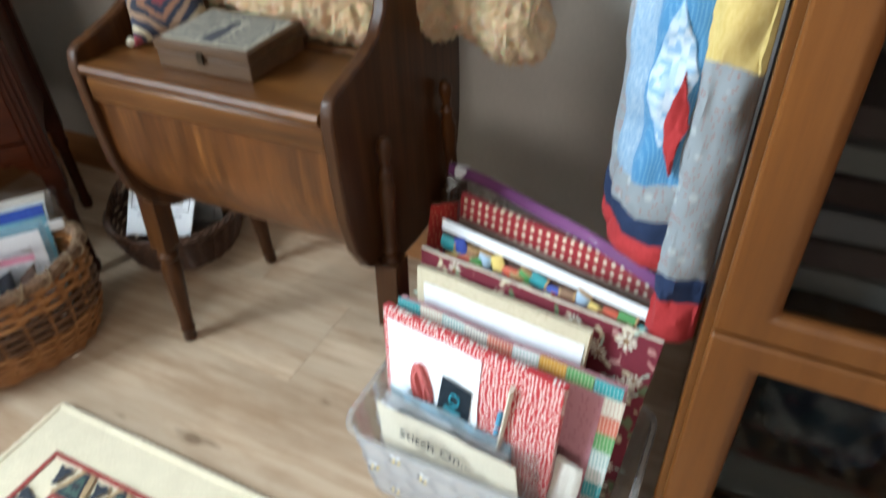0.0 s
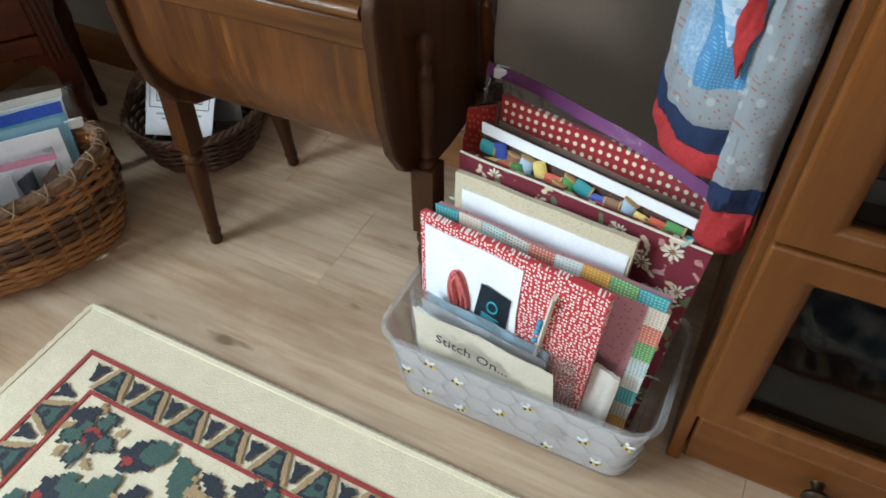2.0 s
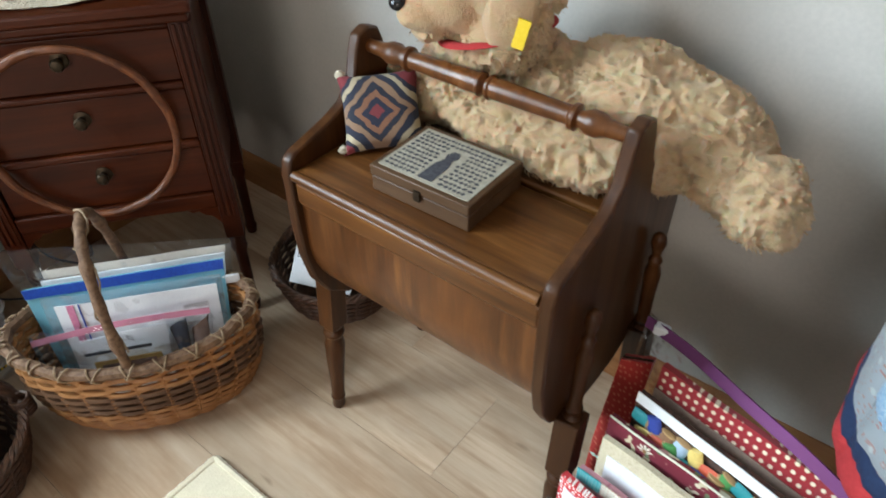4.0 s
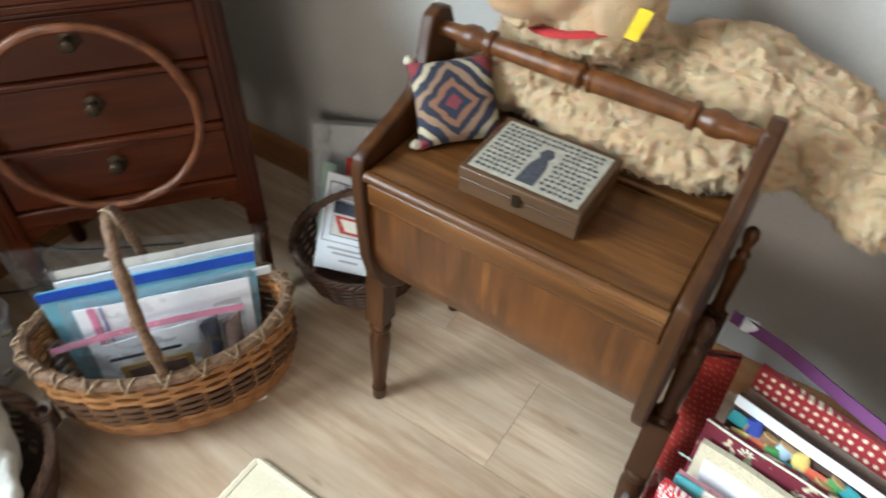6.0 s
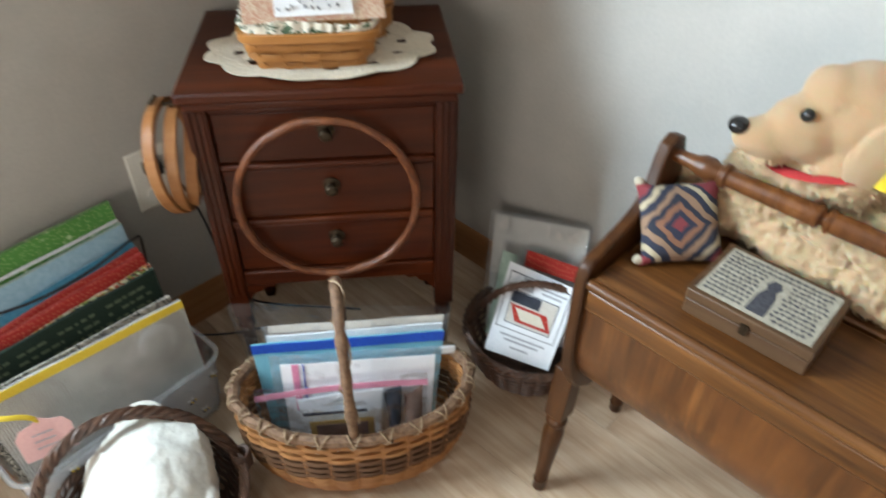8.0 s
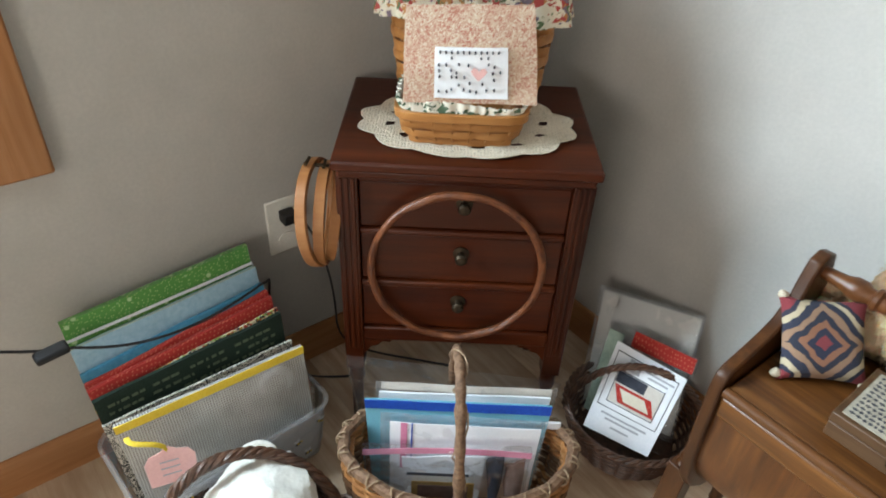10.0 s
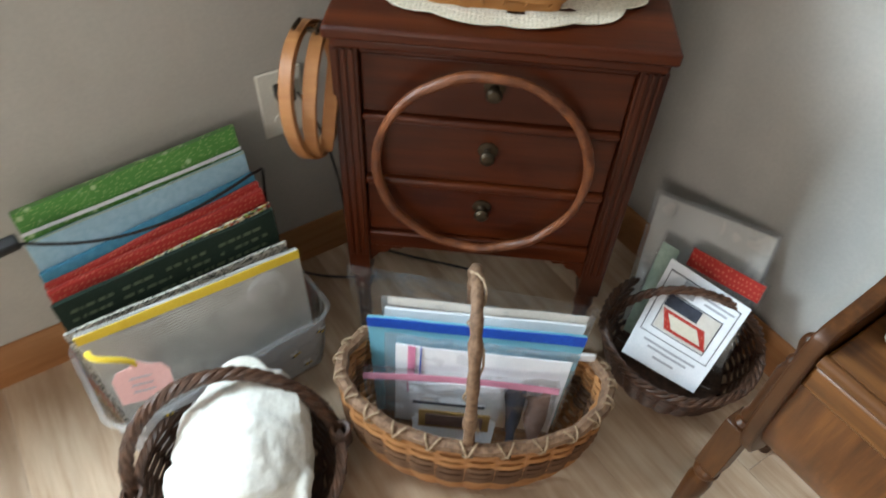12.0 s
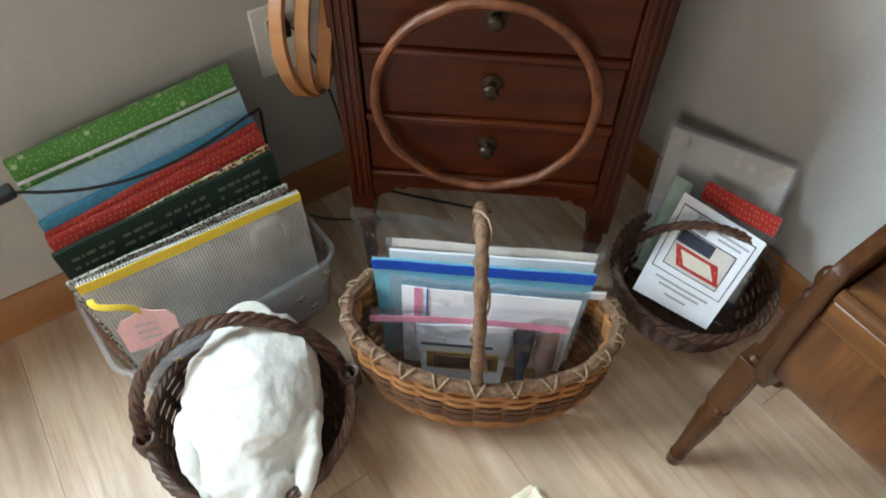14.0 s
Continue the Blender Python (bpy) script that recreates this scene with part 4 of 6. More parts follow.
mesh_m, mesh_t, mesh_b = nodes_of("mesh_vinyl", 0.4)
mesh_v = coords(mesh_t, (1, 1, 1))
mesh_l = []
for mesh_d in ("Y", "Z"):
    mesh_w = node(mesh_t, "ShaderNodeTexWave", Scale=75.0)
    mesh_w.bands_direction = mesh_d
    mesh_t.links.new(mesh_v, mesh_w.inputs["Vector"])
    mesh_l.append(mesh_w.outputs["Fac"])
mesh_x = mesh_t.nodes.new("ShaderNodeMath")
mesh_x.operation = "MAXIMUM"
mesh_t.links.new(mesh_l[0], mesh_x.inputs[0])
mesh_t.links.new(mesh_l[1], mesh_x.inputs[1])
mesh_t.links.new(ramp(mesh_t, noise_of(mesh_t, mesh_v, 22, 3), [(0.35, (0.46, 0.45, 0.42)), (0.65, (0.60, 0.59, 0.56))]), mesh_b.inputs["Base Color"])
mesh_t.links.new(ramp(mesh_t, mesh_x.outputs[0], [(0.55, (0.35,) * 3), (0.85, (0.92,) * 3)]), mesh_b.inputs["Alpha"])
MESH = mesh_m


def slab(tl, tr, br, bl, thick, origin, nu=10, nv=8, belly=0.004, seed=0, trim=None, bm=None, crumple=0.0):
    """A flat soft thing hung between four corners, bellied and a little wavy. Row v runs from the top edge down."""
    o = Vector(origin)
    tl, tr, br, bl = (Vector(p) - o for p in (tl, tr, br, bl))
    nor = (bl - tl).cross(tr - tl).normalized()

    def at(u, v):
        if trim:
            v = trim[0] + (trim[1] - trim[0]) * v
            if len(trim) > 2:
                u = trim[2] + (trim[3] - trim[2]) * u
        p = (tl * (1 - u) + tr * u) * (1 - v) + (bl * (1 - u) + br * u) * v
        creased = crumple * (0.5 - abs(noise.noise(Vector((u * 7 + seed, v * 5, seed)))) * 2 + 0.5 * noise.noise(Vector((u * 19, v * 13 + seed, 4)))) if crumple else 0.0
        return p + nor * (belly * math.sin(math.pi * u) * math.sin(math.pi * min(v * 1.3, 1)) + 0.004 * noise.noise(Vector((u * 3 + seed, v * 3, seed))) + creased)

    return surface(at, nu, nv, thick, bm)


def base_of(tl, tr, br, bl):
    return tuple((Vector(bl) + Vector(br)) / 2)


def pouch(name, corners, material, label, category, thick=0.007, belly=0.006, seed=0, group="", pieces=()):
    """A soft flat pouch or sheet in the world; pieces are (name, material, trim, offset, label) laid on its front."""
    o = base_of(*corners)
    p = thing(name, pose(*o), label, category, group)
    film = material in (BAG, BAGM)
    part("body", slab(*corners, thick, o, 34 if film else 12, 26 if film else 10, belly, seed, crumple=0.0035 if film else 0.0), material, p)
    tl, tr, br, bl = (Vector(c) for c in corners)
    nor = (bl - tl).cross(tr - tl).normalized()
    for nm, mt, trim, off, lb in pieces:
        part(nm, slab(*(c + nor * off for c in (tl, tr, br, bl)), 0.0016, o, 12, 4, belly, seed, trim), mt, p, lb)
    return p


def up_normal(corners):
    tl, tr, br, bl = (Vector(c) for c in corners)
    return (bl - tl).cross(tr - tl).normalized()


# ---- tubs ----
def tub(m, label):
    """A clear rounded tub, 0.345 by 0.185, 0.15 high; local x along its length, front at -y."""
    t = thing("storage_tub", m, label, "storage tub", "clear storage tubs")

    def ring(w, d, z, r=0.03, n=8):
        pts = []
        for cx, cy, a0 in ((w / 2 - r, d / 2 - r, 0), (-w / 2 + r, d / 2 - r, 90), (-w / 2 + r, -d / 2 + r, 180), (w / 2 - r, -d / 2 + r, 270)):
            for i in range(n + 1):
                a = radians(a0 + 90 * i / n)
                pts.append((cx + r * math.cos(a), cy + r * math.sin(a), z))
        return pts

    bm = bmesh.new()
    rows = [[bm.verts.new(p) for p in ring(w, d, z)] for w, d, z in ((0.300, 0.145, 0.004), (0.306, 0.150, 0.001), (0.318, 0.160, 0.010), (0.338, 0.178, 0.135), (0.340, 0.180, 0.140))]
    grid_faces(bm, rows, close_u=True)
    bm.faces.new(rows[0])
    part("wall", bm, TUB, t)
    rim = tube(ring(0.344, 0.184, 0.1425), 0.0042, 6, True)
    part("rim", rim, TUB, t, "thick clear rolled rim")
    # printed sheet inside the front
    def front(s, z, off=0.0):
        """A place on the front wall, round its corners for large s."""
        k = (z - 0.010) / 0.125
        w, d, r = (0.318 + 0.020 * k) / 2, (0.160 + 0.018 * k) / 2, 0.03
        flat, sg = w - r, 1 if s > 0 else -1
        if abs(s) <= flat:
            return (s, -d + off, z)
        a = min((abs(s) - flat) / r, math.pi / 2)
        return (sg * (flat + (r - off) * math.sin(a)), -d + r - (r - off) * math.cos(a), z)

    lp = part("printed_film", surface(lambda u, v: front(-0.172 + 0.344 * u, 0.014 + 0.116 * v, 0.0012), 40, 4), FILM, t, "translucent film printed with honeycomb and bees")
    lines = bmesh.new()
    s = 0.0205
    for i in range(12):
        for j in range(4):
            cx, cz = -0.165 + i * s * 1.5 + 0.006, 0.022 + j * s * 1.732 + (s * 0.866 if i % 2 else 0)
            for k in range(3):
                a0, a1 = radians(60 * k), radians(60 * k + 60)
                p0, p1 = ((cx + s * math.cos(a), cz + s * math.sin(a)) for a in (a0, a1))
                if max(abs(p0[0]), abs(p1[0])) > 0.170 or not (0.014 < min(p0[1], p1[1]) and max(p0[1], p1[1]) < 0.130):
                    continue
                q = [front(p0[0] + (p1[0] - p0[0]) * e / 4, p0[1] + (p1[1] - p0[1]) * e / 4, -0.0009) for e in range(5)]
                tube(q, 0.0005, 4, bm=lines)
    part("honeycomb_print", lines, GREYINK, lp, kind="stuff")
    bees, bands, wings = bmesh.new(), bmesh.new(), bmesh.new()
    for i, (x, z) in enumerate(((-0.135, 0.075), (-0.11, 0.036), (-0.06, 0.028), (-0.065, 0.095), (-0.005, 0.062), (0.055, 0.025), (0.10, 0.078), (0.118, 0.035), (-0.10, 0.112), (0.03, 0.105), (0.145, 0.105))):
        y = front(x, z, -0.0012)[1]
        turn = pose(x, y, z, 0, 35 * math.sin(i * 2.7), 0)
        for k in range(4):
            lump(i, turn @ Vector((k * 0.0034 - 0.005, 0, 0)), (0.0026, 0.0005, 0.0036 - 0.0004 * abs(k - 1)), bands if k % 2 else bees, sub=1)
        for sgn in (-1, 1):
            lump(i + 5, turn @ Vector((-0.001 + 0.003 * sgn, 0.0003, 0.0062)), (0.0030, 0.0004, 0.0062), wings, (0, 30 * sgn + 35 * math.sin(i * 2.7), 0), sub=1)
    part("bee_print", bees, INK, lp, kind="stuff")
    part("bee_stripe", bands, YELLOW, lp, kind="stuff")
    part("bee_wing", wings, PAPER, lp, kind="stuff")
    return t


tub(pose(1.321, -0.396, 0, 0, 0, 0), "clear plastic tub full of sewing pouches beside the cupboard")
tub(pose(0.176, -0.798, 0, 0, 0, 94.9), "clear plastic tub of upright cloth pouches against the wall")

# pouches in the tub against the wall, from the wall outwards
G = "sewing pouches"


def west(x0, x1, zr, zl, yr=-0.652, yl=-0.962, foot=0.014):
    """Corners of a pouch that stands along the wall: top edge at x0, foot at x1; seen from the room its left end lies at yl."""
    return ((x0, yl, zl), (x0, yr, zr), (x1, yr - 0.006, foot), (x1, yl + 0.012, foot))


pouch("fabric_pouch", west(0.034, 0.100, 0.366, 0.342), GREEN, "green sprigged cotton pouch leaning on the wall", "pouch", 0.012, seed=1, group=G,
      pieces=[("zip", WHITEZ, (0.082, 0.096), 0.0125, "pale zip")])
pouch("fabric_pouch", west(0.060, 0.118, 0.334, 0.306), SKY, "pale blue cotton pouch", "pouch", 0.010, seed=2, group=G, pieces=[("binding", SAGE, (-0.008, 0.018), 0.0035, "bound top edge")])
pouch("fabric_pouch", west(0.084, 0.130, 0.312, 0.270), TEAL, "teal blue cotton zip pouch", "pouch", 0.010, seed=3, group=G, pieces=[("binding", TEAL, (-0.008, 0.018), 0.0035, "bound top edge")])
pouch("fabric_pouch", west(0.100, 0.142, 0.306, 0.262), REDP, "dark red printed cotton pouch with a bound edge", "pouch", 0.012, seed=4, group=G, pieces=[("binding", REDP, (-0.008, 0.018), 0.0035, "bound top edge")])
pouch("fabric_pouch", west(0.114, 0.158, 0.303, 0.262), REDP, "dark red printed cotton pouch", "pouch", 0.012, seed=5, group=G, pieces=[("binding", REDP, (-0.008, 0.018), 0.0035, "bound top edge")])
pouch("fabric_pouch", west(0.136, 0.170, 0.293, 0.254), CHECKF, "orange and cream floral check pouch", "pouch", 0.007, seed=6, group=G, pieces=[("binding", CHECKF, (-0.008, 0.018), 0.0035, "bound top edge")])
blackp = west(0.146, 0.188, 0.290, 0.268)
sampler = pouch("sampler_pouch", blackp, SAMPLER, "dark green pouch printed with a faded stitched alphabet", "pouch", 0.008, seed=7, group=G)
rng = random.Random(12)
tl, tr, br, bl = (Vector(c) for c in blackp)
nn = up_normal(blackp)
st = bmesh.new()
for r in range(9):
    u = 0.04 + rng.uniform(0, 0.03)
    while u < 0.93:
        w = rng.uniform(0.012, 0.045)
        v = 0.05 + r * 0.055
        p = [((tl * (1 - a) + tr * a) * (1 - c) + (bl * (1 - a) + br * a) * c) + nn * 0.0085 - Vector(base_of(*blackp)) for a, c in ((u, v), (u + w, v), (u + w, v + 0.020), (u, v + 0.020))]
        if rng.random() < 0.8:
            st.faces.new([st.verts.new(q) for q in p])
        u += w + rng.uniform(0.006, 0.02)
part("stitching", st, STITCH, sampler, "rows of faded stitching", kind="stuff")
pouch("fabric_pouch", west(0.180, 0.207, 0.252, 0.246), SCROLL, "black and white scroll print pouch", "pouch", 0.006, seed=8, group=G, pieces=[("binding", SCROLL, (-0.008, 0.018), 0.0035, "bound top edge")])
yb = west(0.204, 0.240, 0.254, 0.262, -0.645, -0.951)
pouch("mesh_pouch", yb, MESH, "clear mesh vinyl pouch with a yellow zip", "pouch", 0.010, 0.010, seed=9, group=G, pieces=[("zip", YELLOW, (-0.01, 0.045), 0.007, "yellow zip tape")])
tl, tr, br, bl = (Vector(k) for k in yb)
inside = bmesh.new()
yo = Vector(base_of(*yb))
slab(*(k + Vector((-0.004, 0, -0.004)) for k in (tl.lerp(tr, 0.05) - Vector((0, 0, 0.03)), tl.lerp(tr, 0.62) - Vector((0, 0, 0.04)), bl.lerp(br, 0.62), bl.lerp(br, 0.05))), 0.003, yo, bm=inside)
tape = tube([(tl.lerp(tr, 0.82) - yo) + Vector((0.004, 0.026 * math.cos(a), -0.055 + 0.026 * math.sin(a))) for a in [i * math.pi / 12 for i in range(24)]], 0.007, 8, True)
mp0 = [o for o in bpy.data.objects if o.name.startswith("mesh_pouch") and o.parent is None][-1]
part("pattern_papers", inside, CREAM, mp0, "cream papers inside the pouch")
part("tape_roll", tape, WHITEZ, mp0, "white roll inside the pouch")
hang = thing("gift_tag", pose(0.240, -0.915, 0.235), "pink card tag on a yellow ribbon", "tag")
part("card", prism([(-0.034, -0.052), (0.034, -0.052), (0.036, -0.012), (0.028, 0.0), (0.012, 0.004), (0.0, 0.012), (-0.012, 0.004), (-0.028, 0.0), (-0.036, -0.012)], -0.0008, 0.0008, "y"), TAG, hang, m=pose(0.022, 0.018, -0.012, -18, 0, 76))
part("ribbon", tube(bez((0.0, -0.026, 0.032), (0.022, -0.03, 0.03), (0.016, 0.01, 0.02), (0.020, 0.018, -0.006), 14), 0.0042, 6, flat=0.35), YELLOW, hang, "yellow ribbon")
for i in range(3):
    part("writing_bar", boxes((-0.015, 0.012, -0.0022, -0.0012, -0.014 - i * 0.011, -0.0125 - i * 0.011)), GREYINK, hang, m=pose(0.022, 0.018, -0.012, -18, 0, 76))

# ---- contents of the tub beside the cupboard, from the back forward ----
def north(tl, tr, foot_y, foot=0.016, inset=0.012, drop=0.03):
    """Corners of a pouch that leans back: top corners given, foot inside the tub."""
    return (tl, tr, (min(tr[0], 1.474) - inset, foot_y - drop, foot), (max(tl[0], 1.168) + inset, foot_y, foot))


zipbag = north((1.166, -0.190, 0.356), (1.476, -0.312, 0.352), -0.318)
zb = pouch("zip_bag", zipbag, BAG, "clear zip bag with a purple slider edge", "bag", 0.008, 0.008, seed=11)
za, zc, zo = Vector(zipbag[0]), Vector(zipbag[1]), Vector(base_of(*zipbag))


def zip_edge(u, v):
    """The ribbon along the bag's mouth: it bows up and slumps towards its far end."""
    p = za.lerp(zc, u) - zo
    return p + Vector((0.004 * math.sin(7 * u), -0.004 - 0.006 * v, 0.012 * math.sin(math.pi * u) - 0.013 * v + 0.002 * math.sin(11 * u)))


part("slider_edge", surface(zip_edge, 30, 4, 0.003), PURPLE, zb, "purple plastic slider edge")
bm = bmesh.new()
box(bm, -0.008, 0.010, -0.006, 0.006, -0.010, 0.004, Matrix.Translation(zip_edge(0.06, 0.3)))
part("slider", bm, WHITEZ, zb, "clear slider clip", bevel=0.002)
redbox = pouch("fabric_pouch", ((1.160, -0.235, 0.315), (1.195, -0.228, 0.325), (1.200, -0.325, 0.018), (1.172, -0.33, 0.018)), REDP, "narrow dark red pouch with a zip", "pouch", 0.02, seed=12, group=G, pieces=[("binding", BRASS, (-0.008, 0.018), 0.0035, "bound top edge")])
polka = north((1.214, -0.258, 0.362), (1.466, -0.292, 0.338), -0.335)
pouch("fabric_pouch", polka, POLKA, "red cotton pouch with cream polka dots", "pouch", 0.010, seed=13, group=G, pieces=[("zip", TAUPE, (0.085, 0.12), 0.007, "taupe zip")])
spool = north((1.206, -0.293, 0.343), (1.483, -0.341, 0.329), -0.352)
sp = pouch("spool_pouch", spool, SPOOLC, "pouch printed with thread spools and a white edge", "pouch", 0.009, seed=14, group=G, pieces=[("white_edge", WHITEZ, (-0.01, 0.03), 0.0065, "white top edge")])
tl, tr, br, bl = (Vector(c) for c in spool)
nn = up_normal(spool)
rng = random.Random(5)
cols = [speckled("spool_thread", c, tuple(1.15 * k for k in c), 300, 0.6) for c in ((0.02, 0.22, 0.24), (0.62, 0.46, 0.14), (0.03, 0.06, 0.30), (0.45, 0.07, 0.03), (0.20, 0.10, 0.05), (0.06, 0.22, 0.06), (0.30, 0.40, 0.50))]
WOODS = speckled("spool_wood", (0.34, 0.20, 0.08), (0.42, 0.26, 0.12), 100, 0.6)
for i in range(30):
    u, v = 0.040 + 0.0315 * i, 0.072 + 0.040 * (i % 2) + 0.012 * math.sin(i * 2.1)
    p = (tl * (1 - u) + tr * u) * (1 - v) + (bl * (1 - u) + br * u) * v + nn * (0.0085 + 0.003 * (i % 2) + 0.0075 * math.sin(math.pi * u) * math.sin(math.pi * v * 1.3) + 0.004 * noise.noise(Vector((u * 3 + 14, v * 3, 14)))) - Vector(base_of(*spool))
    ud, dd = (tr - tl).normalized(), nn.cross((tr - tl).normalized()).normalized()
    ang = rng.choice((0.1, -0.2, 0.25, 1.3, 0.0, -1.2, 1.5))
    ax = Matrix.Translation(p) @ Matrix([ud * math.sin(ang) - dd * math.cos(ang), nn, ud * math.cos(ang) + dd * math.sin(ang)]).transposed().to_4x4()
    s1 = part("spool_print", lathe([(0.0082, -0.0095), (0.0090, 0.0), (0.0082, 0.0095)], 10, m=ax, sy=0.4), cols[i % 7], sp)
    part("spool_end", lathe([(0.0096, 0.0095), (0.0096, 0.0118), (0.002, 0.0121)], 10, m=ax, sy=0.4), WOODS, s1)
maroon = north((1.190, -0.323, 0.318), (1.484, -0.363, 0.316), -0.368)
pouch("fabric_pouch", maroon, MAROON, "maroon cotton pouch with cream flowers", "pouch", 0.010, seed=15, group=G, pieces=[("binding", CREAM, (-0.008, 0.018), 0.0035, "bound top edge")])
mt = [Vector(c) for c in maroon]
mn, mo = up_normal(maroon), Vector(base_of(*maroon))
mu, mw = (mt[1] - mt[0]).normalized(), (mt[2] - mt[1]).normalized()
petals, hearts, leaves = bmesh.new(), bmesh.new(), bmesh.new()
rgd = random.Random(12)


def print_at(u, v, off):
    return (mt[0] * (1 - u) + mt[1] * u) * (1 - v) + (mt[3] * (1 - u) + mt[2] * u) * v + mn * (0.0055 + off + 0.010 * math.sin(math.pi * u) * math.sin(math.pi * min(v * 1.3, 1))) - mo


for i in range(34):
    u, v = rgd.uniform(0.03, 0.97), rgd.uniform(0.03, 0.28) if i < 18 else rgd.uniform(0.1, 0.8)
    if i >= 18:
        u = rgd.uniform(0.74, 0.98)
    size = rgd.uniform(0.007, 0.013)
    for k in range(9):
        a = k * 0.698 + i
        d, e = mu * math.cos(a) + mw * math.sin(a), mw * math.cos(a) - mu * math.sin(a)
        c0 = print_at(u, v, 0.0006)
        petals.faces.new([petals.verts.new(c0 + d * q * size + e * w * size) for q, w in ((0.25, 0.05), (0.7, 0.17), (1.0, 0.08), (1.0, -0.08), (0.7, -0.17), (0.25, -0.05))])
    hearts.faces.new([hearts.verts.new(print_at(u, v, 0.0011) + (mu * math.cos(k) + mw * math.sin(k)) * size * 0.3) for k in (0, 1.05, 2.1, 3.14, 4.2, 5.24)])
    a = i * 2.3
    d, e = mu * math.cos(a) + mw * math.sin(a), mw * math.cos(a) - mu * math.sin(a)
    for g in (1.3, 1.9):
        leaves.faces.new([leaves.verts.new(print_at(u, v, 0.0004) + d * (g + q) * size + e * w * size) for q, w in ((-0.4, 0.0), (0.0, 0.22), (0.5, 0.0), (0.0, -0.22))])
mp1 = [o for o in bpy.data.objects if o.name.startswith("fabric_pouch") and o.parent is None][-1]
part("daisy_print", petals, CREAM, mp1, "cream daisies", kind="stuff", smooth=False)
part("daisy_centre", hearts, BROWNP, mp1, kind="stuff", smooth=False)
part("leaf_print", leaves, SAGE, mp1, "grey green leaves", kind="stuff", smooth=False)
cr = north((1.194, -0.344, 0.306), (1.414, -0.378, 0.316), -0.386)
pouch("fabric_pouch", cr, TOILE, "cream toile pouch with a clear window", "pouch", 0.008, seed=16, group=G, pieces=[("paper", PAPER, (0.062, 0.9, 0.05, 0.985), 0.005, "white paper behind the window")])
pink = north((1.186, -0.378, 0.280), (1.463, -0.418, 0.292), -0.412)
pouch("fabric_pouch", pink, PINKP, "dusty pink pouch with a multicolour binding", "pouch", 0.009, seed=17, group=G,
      pieces=[("binding_patch", BIND[k % len(BIND)], (-0.012, 0.052, k / 9, (k + 0.97) / 9), 0.0056, "") for k in range(9)]
      + [("binding_patch", BIND[(3 * k + 1) % len(BIND)], (0.055 + k * 0.095, 0.055 + k * 0.095 + 0.092, 0.935, 1.012), 0.0056, "") for k in range(10)])
red = north((1.176, -0.397, 0.282), (1.411, -0.450, 0.303), -0.438, drop=0.02)
rp = pouch("project_pouch", red, REDDOT, "red dotted project pouch with a clear window", "pouch", 0.009, 0.006, seed=18, group=G,
           pieces=[("window", PAPER, (0.045, 0.94, 0.035, 0.60), 0.0058, "white pattern sheet behind clear vinyl")])
tl, tr, br, bl = (Vector(c) for c in red)
nn, ro = up_normal(red), Vector(base_of(*red))
on = lambda u, v, off=0.010: (tl * (1 - u) + tr * u) * (1 - v) + (bl * (1 - u) + br * u) * v + nn * off - ro
loops = bmesh.new()
for cu, cv, ru, rv, lean, count in ((0.265, 0.33, 0.062, 0.125, 0.35, 11), (0.41, 0.50, 0.085, 0.050, 0.0, 9)):
    for k in range(count):
        f = 0.15 + 0.85 * ((k * 0.618) % 1)
        ring = []
        for i in range(22):
            a = i * 2 * math.pi / 22
            x, y = ru * f * math.cos(a), rv * (0.75 + 0.25 * f) * math.sin(a)
            ring.append(on(cu + x + lean * y * 0.5, cv + y + 0.012 * math.sin(3 * a + k), 0.010 + 0.0016 * (k % 4) + 0.001 * math.sin(2 * a + k)))
        tube(ring, 0.0021, 5, True, loops)
part("floss_skein", loops, YARN, rp, "coral embroidery floss skein", kind="stuff")
lab = [on(u, v, 0.0135) for u, v in ((0.40, 0.19), (0.57, 0.21), (0.55, 0.44), (0.36, 0.40))]
lb = bmesh.new()
lb.faces.new([lb.verts.new(p) for p in lab])
bmesh.ops.solidify(lb, geom=lb.faces[:], thickness=0.001)
fl = part("floss_label", lb, COBALT, rp, "dark card label of the floss")
lu, lw = (lab[1] - lab[0]).normalized(), (lab[3] - lab[0]).normalized()
lc = (lab[0] + lab[1] + lab[2] + lab[3]) / 4 + nn * 0.0012
part("emblem", tube([lc + lu * 0.0068 * math.cos(a) + lw * (0.0085 * math.sin(a) - 0.004) for a in [i * 0.5236 for i in range(12)]], 0.0011, 5, True), CYANINK, fl, "cyan printed ring")
for k in range(3):
    part("writing_bar", tube([lc + lu * -0.012 + lw * (0.012 + 0.004 * k), lc + lu * (0.012 - 0.004 * k) + lw * (0.012 + 0.004 * k)], 0.0008, 4), CYANINK, fl)
part("zip", tube([on(0.772 - 0.12 * (v - 0.09), v, 0.0105) for v in (0.09, 0.3, 0.6, 0.95)], 0.0058, 8, flat=0.5), CREAM, rp, "cream zip with a beaded pull")
beads = bmesh.new()
for k, v in enumerate((0.24, 0.27, 0.30, 0.35)):
    lump(k, on(0.752 - 0.12 * (v - 0.09), v, 0.0150), (0.0036, 0.0036, 0.0036), beads, sub=2)
part("zip_pull", beads, TEAL, rp, "beaded zip pull", kind="stuff")
front = ((1.186, -0.452, 0.208), (1.392, -0.466, 0.196), (1.400, -0.474, 0.060), (1.196, -0.468, 0.062))
fb = pouch("pattern_packet", front, BAG, "clear bag of folded blue papers and a stitching pattern", "packet", 0.010, 0.008, seed=19)
